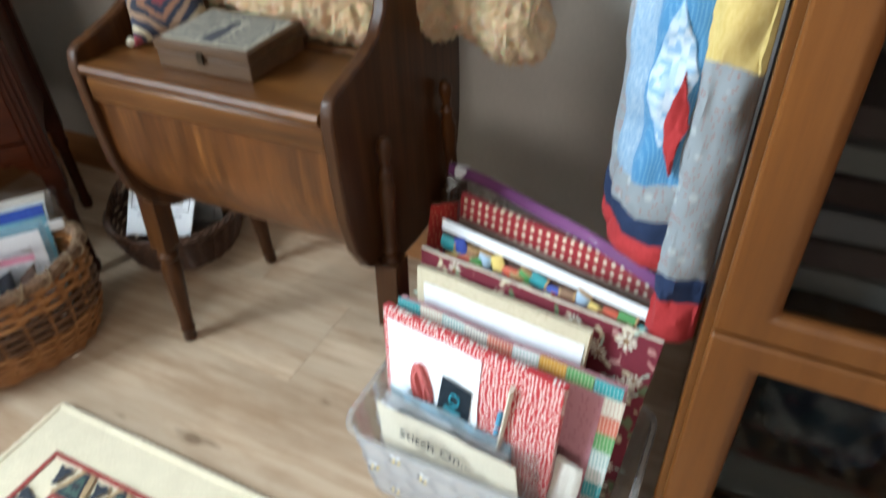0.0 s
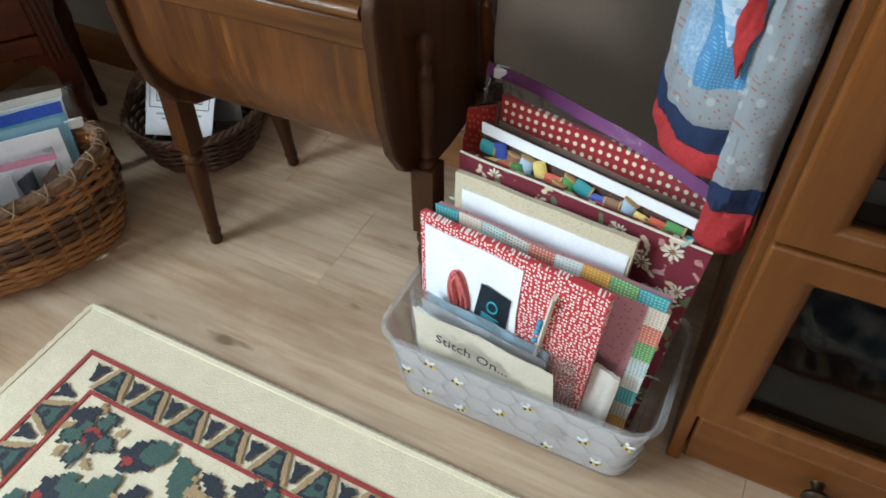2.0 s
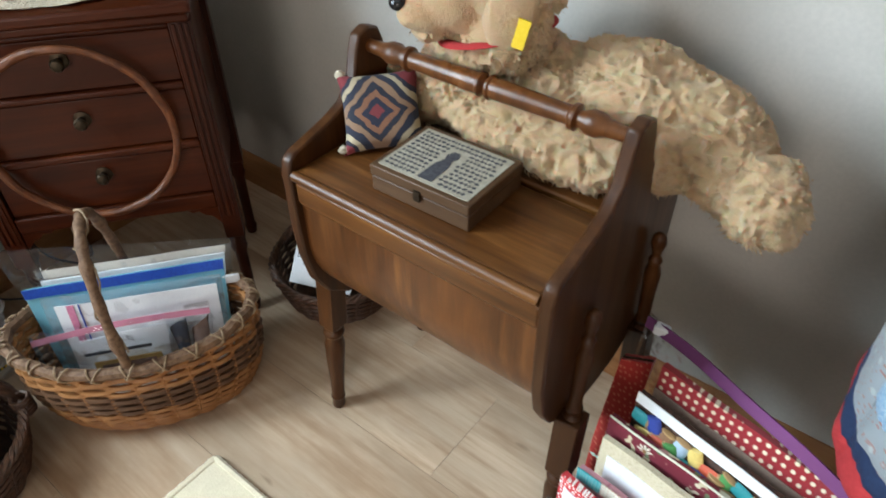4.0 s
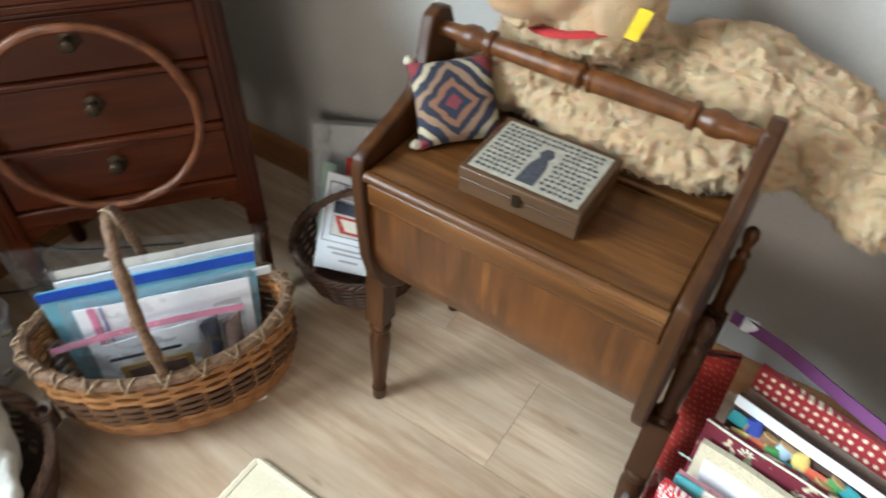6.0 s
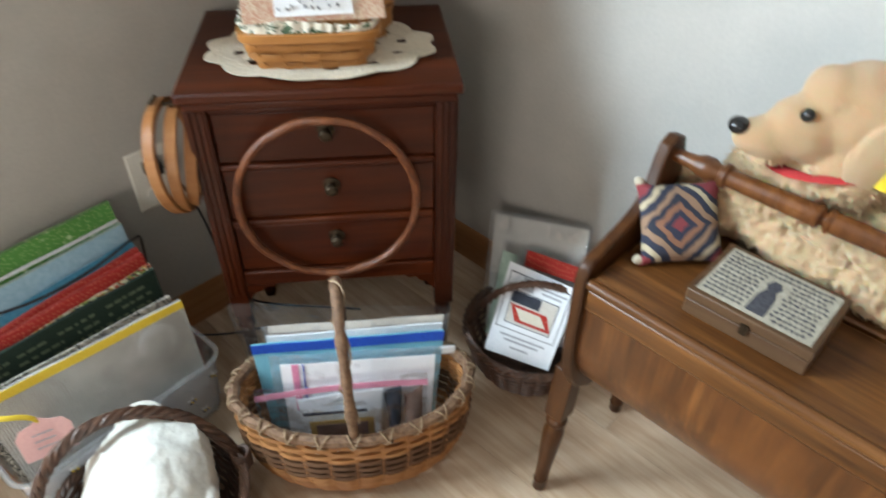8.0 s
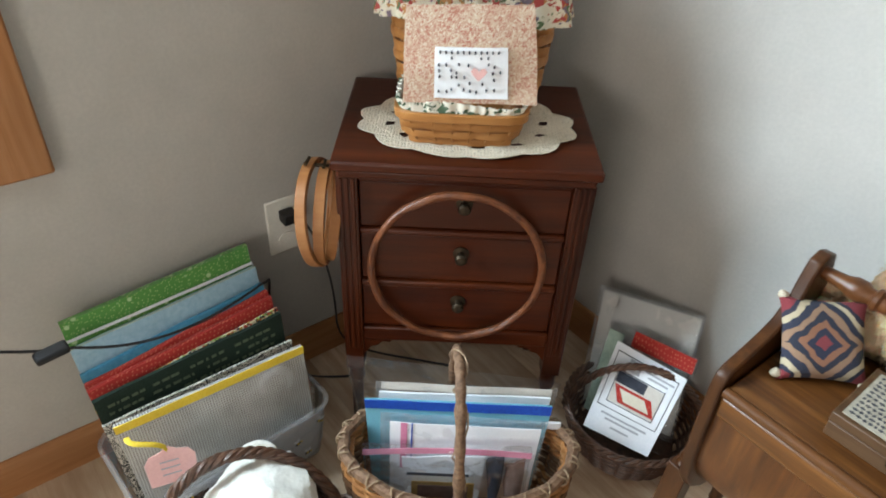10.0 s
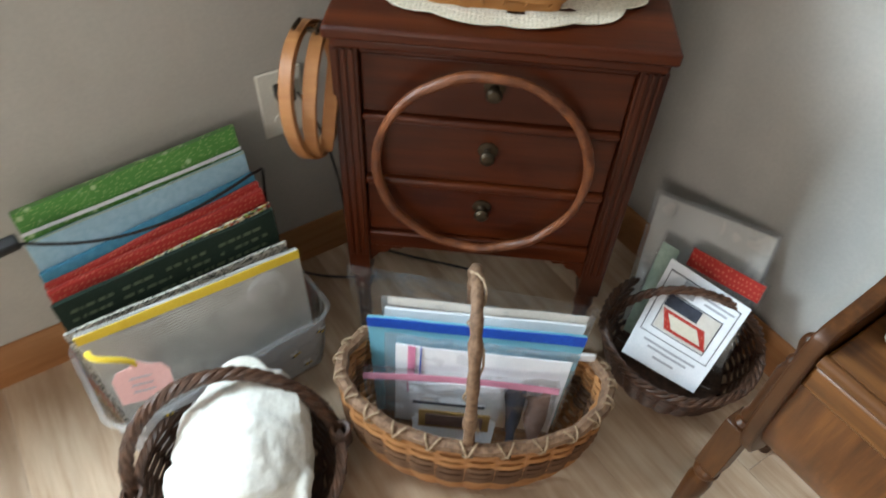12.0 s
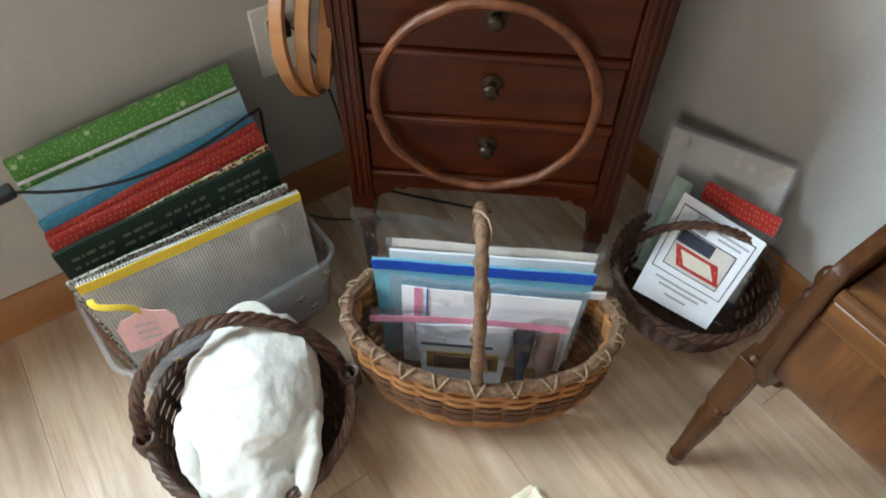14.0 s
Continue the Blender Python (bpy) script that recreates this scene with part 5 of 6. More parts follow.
for k in range(3):
    cc = tuple(Vector(c) + Vector((0.012 - 0.004 * k if i in (0, 3) else -0.035, 0.012 - 0.006 * k, -0.012 - 0.010 * k if i < 2 else 0)) for i, c in enumerate(front))
    part("paper", slab(*cc, 0.0012, base_of(*front), seed=k), SKY if k == 0 else PAPER, fb, "folded pale blue paper" if k == 0 else "folded white paper")
cc = tuple(Vector(c) for c in ((1.195, -0.468, 0.196), (1.372, -0.4795, 0.184), (1.380, -0.474, 0.072), (1.203, -0.470, 0.072)))
cardp = part("pattern_card", slab(*cc, 0.0015, base_of(*front), belly=0.0), CREAM, fb, "cream pattern card")
ud, wd = (cc[1] - cc[0]).normalized(), (cc[0] - cc[3]).normalized()
nd = ud.cross(wd).normalized()
flatm = Matrix([ud, nd.cross(ud), nd]).transposed().to_4x4()
lettering("writing", "Stitch On...", 0.021, INK, cardp, Matrix.Translation(cc[0] - Vector(base_of(*front)) + ud * 0.030 - wd * 0.036 + nd * 0.0065) @ flatm)
booklet = ((1.408, -0.445, 0.185), (1.438, -0.450, 0.180), (1.432, -0.462, 0.05), (1.400, -0.458, 0.05))
pouch("booklet", booklet, GREYP, "folded pale grey needle packet", "packet", 0.005, 0.002, seed=20)

# ---- quilt hanging beside the cupboard ----
QUILT = {
    "grey": dotted("grey_sprig_patch", (0.215, 0.235, 0.25), (0.24, 0.10, 0.085), 150, 0.15, jitter=0.9, extra=(0.30, 0.32, 0.32)),
    "blue": dotted("blue_dot_patch", (0.045, 0.19, 0.36), (0.16, 0.32, 0.46), 300, 0.20, jitter=0.1),
    "pale": speckled("pale_blue_check_patch", (0.13, 0.25, 0.38), (0.33, 0.40, 0.47), 330, 0.9, 0.4),
    "check": checks("blue_gingham_patch", [(0.42, 0.50, 0.58), (0.20, 0.34, 0.50), (0.32, 0.43, 0.55), (0.46, 0.53, 0.60)], 170),
    "navy": speckled("navy_patch", (0.003, 0.012, 0.045), (0.006, 0.020, 0.065), 300, 0.9, 0.3),
    "red": speckled("red_patch", (0.30, 0.014, 0.016), (0.38, 0.024, 0.026), 300, 0.9, 0.3),
    "yellow": speckled("yellow_patch", (0.48, 0.34, 0.10), (0.58, 0.43, 0.17), 300, 0.9, 0.3),
}
quilt = thing("patchwork_quilt", pose(1.44, -0.30, 0.30), "blue, grey and red patchwork quilt hanging beside the cupboard", "quilt")
FOLD = [(1.392, -0.10), (1.386, -0.18), (1.390, -0.25), (1.406, -0.290), (1.432, -0.322), (1.462, -0.334), (1.474, -0.346), (1.500, -0.344), (1.508, -0.320), (1.505, -0.20), (1.503, -0.08)]


def fold_at(u, z):
    k = u * (len(FOLD) - 1)
    i = min(int(k), len(FOLD) - 2)
    f = k - i
    p0, p1, p2, p3 = (Vector(FOLD[max(0, min(len(FOLD) - 1, i + d))]) for d in (-1, 0, 1, 2))
    p = 0.5 * (2 * p1 + (p2 - p0) * f + (2 * p0 - 5 * p1 + 4 * p2 - p3) * f * f + (3 * p1 - p0 - 3 * p2 + p3) * f**3)
    spread = 1 + 0.06 * math.sin(5 * z)
    return Vector((min(p.x - 0.006 * (0.9 - z) * spread * 0, 1.506), p.y + 0.010 * math.sin(9 * z + 4 * u), 0))


def patch(colour, u0, u1, z0, z1, diamond=0.0):
    """One puffed piece of cloth; a diamond lies that far proud of the rest."""
    def at(a, c):
        if diamond:
            a, c = 0.5 + (a + c - 1) * 0.5, 0.5 + (c - a) * 0.5
        u, z = u0 + (u1 - u0) * a, z0 + (z1 - z0) * c - 0.018
        z -= 0.012 * math.sin(math.pi * min(u / 0.5, 1)) - 0.006 * noise.noise(Vector((u * 9, z * 6, 3)))
        p = fold_at(u, z)
        p.z = z
        puff = 0.005 * abs(math.sin(math.pi * a) * math.sin(math.pi * c)) ** 0.6 + 0.007 * noise.noise(Vector((u * 14, z * 26, 1))) + 0.0022 * noise.noise(Vector((u * 60, z * 70, 2)))
        ss = min(max((u - 0.3) / 0.3, 0), 1)
        return p + Vector((ss - 1, -1, 0)).normalized() * (puff + diamond) - Vector((1.44, -0.30, 0.30))
    part("patch", surface(at, 18, 20, 0.005), QUILT[colour], quilt, colour + " patch")


for u0, u1 in ((0.0, 0.25), (0.25, 0.50)):
    patch("red", u0, u1, 0.408, 0.434)
    patch("navy", u0, u1, 0.434, 0.461)
patch("grey", 0.0, 0.25, 0.461, 0.88)
patch("grey", 0.25, 0.50, 0.461, 0.497)
patch("pale", 0.25, 0.36, 0.497, 0.70)
patch("blue", 0.36, 0.50, 0.497, 0.70)
patch("blue", 0.25, 0.40, 0.70, 0.88)
patch("grey", 0.40, 0.50, 0.70, 0.88)
patch("check", 0.37, 0.495, 0.535, 0.665, 0.003)
patch("red", 0.445, 0.50, 0.510, 0.605, 0.007)
patch("red", 0.50, 0.78, 0.330, 0.378)
patch("navy", 0.50, 0.78, 0.378, 0.406)
patch("grey", 0.50, 0.78, 0.406, 0.615)
patch("yellow", 0.50, 0.78, 0.615, 0.88)
patch("grey", 0.78, 1.0, 0.345, 0.88)
part("hanging_rod", tube([(0.0, 0.298, 0.585), (0.0, -0.075, 0.585)], 0.009, 10), HONEYX, quilt, "wooden rod from the wall")

# ---- bags and papers in the egg basket ----
def chestpt(x, y, z):
    return CAB @ Vector((x, y, z))


def stand(tl, tr, br, bl):
    return tuple(chestpt(*p) for p in (tl, tr, br, bl))


BK = "project bags"
DARKB = speckled("dark_cloth", (0.018, 0.022, 0.035), (0.035, 0.04, 0.06), 80, 0.8)
BROWNC = speckled("brown_cloth", (0.16, 0.09, 0.065), (0.22, 0.13, 0.10), 80, 0.9)
c = stand((-0.178, -0.040, 0.272), (0.178, -0.045, 0.232), (0.150, -0.085, 0.035), (-0.140, -0.085, 0.035))
pouch("clear_bag", c, BAG, "crumpled clear plastic bag", "bag", 0.010, 0.006, seed=30, group=BK)
c = stand((-0.128, -0.058, 0.236), (0.172, -0.060, 0.236), (0.140, -0.095, 0.035), (-0.125, -0.095, 0.035))
sp2 = pouch("sheet_protector", c, BAGM, "clear sheet protector holding white pages", "papers", 0.002, 0.003, seed=31, group=BK,
            pieces=[("pages", PAPER, (0.10, 0.95, 0.02, 0.93), 0.002, "white pages"), ("holed_strip", GREYP, (0.0, 0.07, 0.03, 0.97), 0.002, "pale strip with binder holes")])
c = stand((-0.122, -0.070, 0.224), (0.160, -0.072, 0.228), (0.135, -0.105, 0.035), (-0.120, -0.105, 0.035))
pouch("papers", c, PAPER, "stack of white printed pages", "papers", 0.004, 0.003, seed=32)
c = stand((-0.143, -0.092, 0.229), (0.159, -0.094, 0.233), (0.140, -0.122, 0.035), (-0.130, -0.122, 0.035))
mp = pouch("mesh_pouch", c, AQUA, "aqua mesh zip pouch with a blue zip", "pouch", 0.006, 0.004, seed=33, group=BK, pieces=[("zip", BLUEZ, (-0.01, 0.075), 0.0045, "bright blue zip")])
part("pull_tab", boxes((0.150, 0.178, -0.103, -0.099, 0.186, 0.204)), WHITEZ, mp, "white pull tab", m=Matrix.Translation(-Vector(base_of(*c))) @ CAB, bevel=0.002)
c = stand((-0.116, -0.112, 0.222), (0.152, -0.114, 0.218), (0.140, -0.138, 0.035), (-0.115, -0.138, 0.035))
pouch("zip_bag", c, BAGM, "zip bag holding a printed pattern sheet", "bag", 0.006, 0.004, seed=34, group=BK,
      pieces=[("pattern_sheet", PAPER, (0.07, 0.95, 0.06, 0.97), 0.0042, "white printed pattern sheet"), ("pink_stripe", PINKZ, (0.07, 0.60, 0.125, 0.165), 0.0056, "pink stripe"), ("blue_stripe", BLUEZ, (0.07, 0.45, 0.190, 0.197), 0.0056, "thin blue stripe")])
c = stand((-0.142, -0.142, 0.176), (0.128, -0.146, 0.190), (0.118, -0.172, 0.045), (-0.130, -0.168, 0.045))
fz = pouch("zip_bag", c, BAG, "clear zip bag with a pink zip holding a booklet", "bag", 0.012, 0.010, seed=35, group=BK)
ip = tuple(Vector(k) + CAB.to_3x3() @ Vector(d) for k, d in zip(c, ((0.062, 0.004, -0.030), (-0.072, 0.004, -0.030), (-0.072, 0.0, 0.0), (0.062, 0.0, 0.0))))
bk = part("booklet", slab(*ip, 0.003, base_of(*c)), PAPER, fz, "white booklet with a framed picture")
ip2 = tuple(Vector(k) + CAB.to_3x3() @ Vector(d) for k, d in zip(c, ((0.202, 0.005, -0.030), (-0.042, 0.005, -0.030), (-0.042, 0.0, 0.0), (0.202, 0.0, 0.0))))
part("dark_cloth", slab(*ip2, 0.010, base_of(*c), seed=3), DARKB, fz, "dark blue folded cloth")
ip3 = tuple(Vector(k) + CAB.to_3x3() @ Vector(d) for k, d in zip(c, ((0.232, 0.000, -0.040), (-0.008, 0.000, -0.026), (-0.008, 0.0, 0.0), (0.232, 0.0, 0.0))))
part("brown_cloth", slab(*ip3, 0.012, base_of(*c), seed=5), BROWNC, fz, "brown folded cloth")
tlz, trz = Vector(c[0]) - Vector(base_of(*c)), Vector(c[1]) - Vector(base_of(*c))
fwd = CAB.to_3x3() @ Vector((0, -1, 0))
zpts = [tlz.lerp(trz, i / 16) + Vector((0, 0, -0.004 + 0.008 * math.sin(math.pi * i / 16))) + fwd * 0.003 for i in range(17)]
zz1 = surface(lambda u, v: zpts[int(round(u * 16))] + Vector((0, 0, -0.010 * v)) + fwd * (0.002 + 0.003 * v), 16, 2, 0.0014)
part("zip", zz1, PINKF, fz, "translucent pink zip strip")
inv = Matrix.Translation(-Vector(base_of(*c))) @ CAB
bar = lambda x0, x1, y, z0, z1: boxes((x0, x1, y - 0.0006, y + 0.0006, z0, z1))
part("title_bar", bar(-0.070, 0.030, -0.166, 0.138, 0.144), INK, bk, m=inv)
part("picture_frame", bar(-0.062, 0.040, -0.1665, 0.075, 0.122), speckled("gold_print", (0.40, 0.24, 0.06), (0.48, 0.30, 0.09), 100, 0.7), bk, m=inv)
part("picture", bar(-0.052, 0.030, -0.168, 0.082, 0.114), BROWNC, bk, m=inv)

# ---- cards in the small willow basket ----
c = ((0.360, -0.058, 0.218), (0.566, -0.020, 0.268), (0.628, -0.112, 0.040), (0.452, -0.178, 0.030))
bb = pouch("pattern_bag", c, BAGM, "clear bag with a grey backing card leaning on the wall", "bag", 0.004, 0.003, seed=40, pieces=[("backing_card", GREYP, (0.03, 0.96, 0.03, 0.97), -0.004, "pale grey backing card")])
c2 = ((0.430, -0.100, 0.205), (0.604, -0.066, 0.218), (0.635, -0.150, 0.040), (0.480, -0.205, 0.035))
pouch("pattern_packet", c2, BAG, "clear packet with a red header strip", "packet", 0.004, 0.003, seed=41, pieces=[("header", REDP, (0.02, 0.17, 0.30, 0.98), 0.003, "dull red header strip"), ("leaf_print", SAGE, (0.1, 0.9, 0.02, 0.2), 0.003, "grey green printed strip")])
c3 = ((0.479, -0.140, 0.204), (0.612, -0.106, 0.196), (0.636, -0.205, 0.080), (0.520, -0.247, 0.080))
cardt = pouch("pattern_card", c3, PAPER, "white needlework pattern card with a framed picture", "card", 0.004, 0.0, seed=42)
tl, tr, br, bl = (Vector(p) for p in c3)
nn, co = up_normal(c3), Vector(base_of(*c3))


def on_card(u, v, off):
    return (tl * (1 - u) + tr * u) * (1 - v) + (bl * (1 - u) + br * u) * v + nn * (off + 0.0022 + 0.004 * noise.noise(Vector((u * 3 + 42, v * 3, 42)))) - co


def card_bar(name, u0, u1, v0, v1, mat, off=0.001, skew=0.0, lb=""):
    bm = surface(lambda a, e: on_card(u0 + (u1 - u0) * a + skew * (e - 0.5), v0 + (v1 - v0) * e, off), 6, 6)
    return part(name, bm, mat, cardt, lb)


for u0, u1, v0, v1 in ((0.06, 0.94, 0.08, 0.092), (0.06, 0.94, 0.70, 0.708), (0.06, 0.07, 0.09, 0.70), (0.93, 0.94, 0.09, 0.70), (0.16, 0.84, 0.26, 0.27), (0.16, 0.84, 0.63, 0.64), (0.16, 0.17, 0.27, 0.63), (0.83, 0.84, 0.27, 0.63)):
    card_bar("ruled_line", u0, u1, v0, v1, INK)
card_bar("picture", 0.175, 0.825, 0.275, 0.625, GREYP, 0.0012, lb="grey photograph")
card_bar("picture", 0.175, 0.60, 0.275, 0.40, DARKB, 0.0014, lb="dark background of the photograph")
card_bar("picture", 0.25, 0.78, 0.42, 0.60, REDP, 0.0016, 0.12, "red stitched needle case")
card_bar("picture", 0.33, 0.70, 0.45, 0.57, CREAM, 0.0018, 0.12, "cream stitched panel")
for k, (u0, u1, v) in enumerate(((0.50, 0.90, 0.14), (0.56, 0.84, 0.19), (0.16, 0.84, 0.76), (0.24, 0.76, 0.81), (0.36, 0.64, 0.88))):
    card_bar("writing_bar", u0, u1, v, v + 0.022, GREYINK)
card_bar("tree_emblem", 0.26, 0.44, 0.10, 0.24, GREYINK, 0.0014, lb="printed tree emblem")

# ---- rattan hoop on the top knob ----
RATTAN = speckled("rattan", (0.085, 0.022, 0.006), (0.19, 0.055, 0.014), 60, 0.48, 0.3, 0.0008)
hoop = part("rattan_hoop", tube([(0.1325 * math.cos(2 * math.pi * i / 72), 0.0012 * math.sin(i), 0.140 * math.sin(2 * math.pi * i / 72)) for i in range(72)], [0.0062 + 0.0007 * math.sin(i * 0.35) for i in range(72)], 9, True), RATTAN,
            m=CAB @ pose(-0.006, 0.002, 0.425, 0.5, 0, 0))
tagged(hoop, "brown rattan hoop hanging from a chest drawer knob", "hoop")

# ---- embroidery hoops on the side of the chest ----
BEECH = wood("pale_beech", (0.27, 0.105, 0.033), (0.36, 0.15, 0.05), (0.43, 0.20, 0.076), "x", 0.4, 1.2, coat=0.1)
for k, (r, dx, tilt) in enumerate(((0.086, -0.022, -7), (0.083, -0.009, 2), (0.076, 0.004, 9))):
    m = CAB @ pose(-0.208 + dx * 0.8, 0.062 + 0.006 * k, 0.484 - 0.004 * k, 0, tilt, -6 + 7 * k)
    h = thing("embroidery_hoop", m, "round pale beech embroidery hoop hung on the chest's side", "embroidery hoop", "embroidery hoops")
    for nm, ro, ri in (("outer_ring", r, r - 0.0045), ("inner_ring", r - 0.0052, r - 0.0092)):
        bm = bmesh.new()
        rows = []
        for rad, xx in ((ro, -0.0082), (ro, 0.0082), (ri, 0.0082), (ri, -0.0082)):
            rows.append([bm.verts.new((xx, rad * math.cos(2 * math.pi * i / 56), rad * math.sin(2 * math.pi * i / 56))) for i in range(56)])
        grid_faces(bm, rows, close_u=True, close_v=True)
        part(nm, bm, BEECH, h, bevel=0.0012)
    part("screw", tube([(0, -0.011, r + 0.005), (0, 0.011, r + 0.005)], 0.0026, 8), BRASS, h, "small metal screw")
peg = part("hook", tube([(-0.177, 0.070, 0.562), (-0.244, 0.070, 0.565)], 0.003, 8), BRASS, m=CAB)
tagged(peg, "small metal hook on the side of the chest", "hook")

# ---- lace doily and baskets on the chest ----
LACE = speckled("ecru_lace", (0.40, 0.34, 0.25), (0.48, 0.42, 0.32), 320, 0.95, 0.9, 0.0015)
bm = bmesh.new()
NA, rings = 144, 12
for q in range(NA):
    for k in range(rings):
        f0, f1 = k / rings, (k + 1) / rings
        if k in (5, 8) and q % 12 in (1, 2, 3, 4):
            continue
        if k == 3 and q % 9 in (1, 2):
            continue
        vs = []
        for qq, ff in ((q, f0), (q + 1, f0), (q + 1, f1), (q, f1)):
            t = 2 * math.pi * qq / NA
            sc = 1 + 0.075 * abs(math.sin(6 * t)) * ff + 0.016 * math.sin(72 * t) * ff
            vs.append(bm.verts.new((0.158 * sc * (0.05 + 0.95 * ff) * math.cos(t), 0.102 * sc * (0.05 + 0.95 * ff) * math.sin(t), 0.0022 + 0.0015 * math.sin(9 * t) * ff * ff + 0.0004 * (k % 2))))
        bm.faces.new(vs)
bmesh.ops.remove_doubles(bm, verts=bm.verts, dist=0.0002)
bmesh.ops.solidify(bm, geom=bm.faces[:], thickness=0.0014)
lace_m, lace_t, lace_b = nodes_of("crochet_lace", 0.95)
lace_v = coords(lace_t)
lace_n = node(lace_t, "ShaderNodeTexVoronoi", Scale=210.0, Randomness=0.5)
lace_n.voronoi_dimensions = "2D"
lace_t.links.new(lace_v, lace_n.inputs["Vector"])
lace_t.links.new(ramp(lace_t, noise_of(lace_t, lace_v, 300, 3), [(0.35, (0.60, 0.51, 0.38)), (0.65, (0.74, 0.66, 0.53))]), lace_b.inputs["Base Color"])
lace_t.links.new(ramp(lace_t, lace_n.outputs["Distance"], [(0.14, (0, 0, 0)), (0.22, (1, 1, 1))]), lace_b.inputs["Alpha"])
bump(lace_t, lace_b, lace_n.outputs["Distance"], 0.8, 0.002)
doily = part("lace_doily", bm, lace_m, m=CAB @ pose(0.0, 0.130, TOP + 0.0008, 0, 0, 0))
tagged(doily, "cream crocheted lace doily on the chest", "doily")


def ruffle(a, c, power, z0, z1, pleats, depth, flare=0.01):
    def at(u, v):
        t = 2 * math.pi * u
        co, si = math.cos(t), math.sin(t)
        k = (abs(co) ** power + abs(si) ** power) ** (-1 / power)
        g = 1 + (flare * v + depth * v * math.sin(pleats * t + 2.0 * math.sin(5 * t))) / max(a, c)
        return (a * k * g * co, c * k * g * si, z0 + (z1 - z0) * v + 0.004 * v * math.sin(3 * t + 1))
    return surface(at, 240, 6, 0.0012)


def splint_basket(m, lo, hi, height, rows, name, label):
    b = thing(name, m, label, "basket", "maple splint baskets")
    wicker(b, lo, hi, height, rows, 22, 0.0017, SPLINT, power=5.0, flat=height / rows * 0.47 / 0.0017, wave=1.1)
    inner = surface(lambda u, v: ring_pts(lo[0] + (hi[0] - lo[0]) * v - 0.006, lo[1] + (hi[1] - lo[1]) * v - 0.006, height * v + 0.004, 64, 5.0)[int(round(u * 64)) % 64], 64, 3, 0.002)
    part("inner_wall", inner, SPLINT, b)
    bm = bmesh.new()
    r0 = []
    for dz, do in ((-0.006, 0.004), (0.007, 0.004), (0.007, -0.003), (-0.006, -0.003)):
        r0.append([bm.verts.new(p) for p in ring_pts(hi[0] + do, hi[1] + do, height + dz, 72, 5.0)])
    grid_faces(bm, r0, close_u=True, close_v=True)
    part("rim", bm, SPLINT, b, "wide maple rim band", bevel=0.0015)
    return b


small = splint_basket(CAB @ pose(-0.011, 0.098, TOP + 0.003), (0.076, 0.040), (0.093, 0.052), 0.048, 4, "splint_basket", "small low maple splint basket with an ivy print frill")
part("frill", ruffle(0.088, 0.047, 5.0, 0.048, 0.068, 34, 0.004, 0.004), FRILL, small, "white ivy print frill")
tall = splint_basket(CAB @ pose(0.0, 0.205, TOP + 0.003), (0.098, 0.055), (0.124, 0.075), 0.200, 12, "splint_basket", "tall maple splint basket with a fruit print liner")
part("liner", ruffle(0.128, 0.079, 5.0, 0.214, 0.158, 26, 0.006, 0.012), LINER, tall, "fruit print cloth liner turned over the rim")
part("liner_band", ruffle(0.124, 0.076, 5.0, 0.200, 0.216, 26, 0.003, 0.002), LINER, tall, "gathered liner edge")
for k in range(3):
    pg = pouch("papers", stand((-0.075 + 0.01 * k, 0.175 + 0.022 * k, 0.862 + 0.008 * k), (0.085 - 0.01 * k, 0.175 + 0.022 * k, 0.862 + 0.008 * k), (0.08, 0.185 + 0.02 * k, 0.66), (-0.08, 0.185 + 0.02 * k, 0.66)), (PAPER, CREAM, GREYP)[k],
                "upright pattern sheets in a basket", "papers", 0.004, 0.002, seed=50 + k, group="pattern sheets")
cush = stand((-0.092, 0.080, 0.806), (0.076, 0.084, 0.812), (0.092, 0.058, 0.684), (-0.094, 0.054, 0.682))
cp = pouch("pillow_pouch", cush, ROSEP, "rosebud print pouch with a stitched white panel", "pouch", 0.012, 0.010, seed=60,
           pieces=[("stitched_panel", PAPER, (0.40, 0.94, 0.23, 0.78), 0.009, "white cross-stitch panel")])
tl, tr, br, bl = (Vector(p) for p in cush)
nn, co2 = up_normal(cush), Vector(base_of(*cush))
sw = bmesh.new()
rg = random.Random(4)
for r in range(7):
    for q in range(11):
        u, v = 0.27 + q * 0.044 + rg.uniform(-0.012, 0.012) * (r > 0), 0.45 + r * 0.068 + rg.uniform(-0.016, 0.016) * (r > 0)
        if r == 0 or (rg.random() < 0.5 and math.hypot((u - 0.56) * 1.3, v - 0.68) > 0.10):
            p = (tl * (1 - u) + tr * u) * (1 - v) + (bl * (1 - u) + br * u) * v + nn * (0.0112 + 0.010 * math.sin(math.pi * u) * math.sin(math.pi * min(v * 1.3, 1))) - co2
            lump(q, p, (0.0022, 0.0012, 0.0028), sw, sub=1)
part("stitching", sw, DARKB, cp, kind="stuff")
hb = bmesh.new()
hp = [(0.0, -0.006), (0.006, 0.0), (0.0085, 0.004), (0.006, 0.008), (0.002, 0.007), (0.0, 0.004), (-0.002, 0.007), (-0.006, 0.008), (-0.0085, 0.004), (-0.006, 0.0)]
u, v = 0.56, 0.68
hc = (tl * (1 - u) + tr * u) * (1 - v) + (bl * (1 - u) + br * u) * v + nn * 0.0205 - co2
ex3, uz = CAB.to_3x3() @ Vector((1, 0, 0)), Vector((0, 0, 1))
hb.faces.new([hb.verts.new(hc + ex3 * a * 1.3 + uz * e * 1.3) for a, e in hp])
part("stitched_heart", hb, TAG, cp, "pink stitched heart")

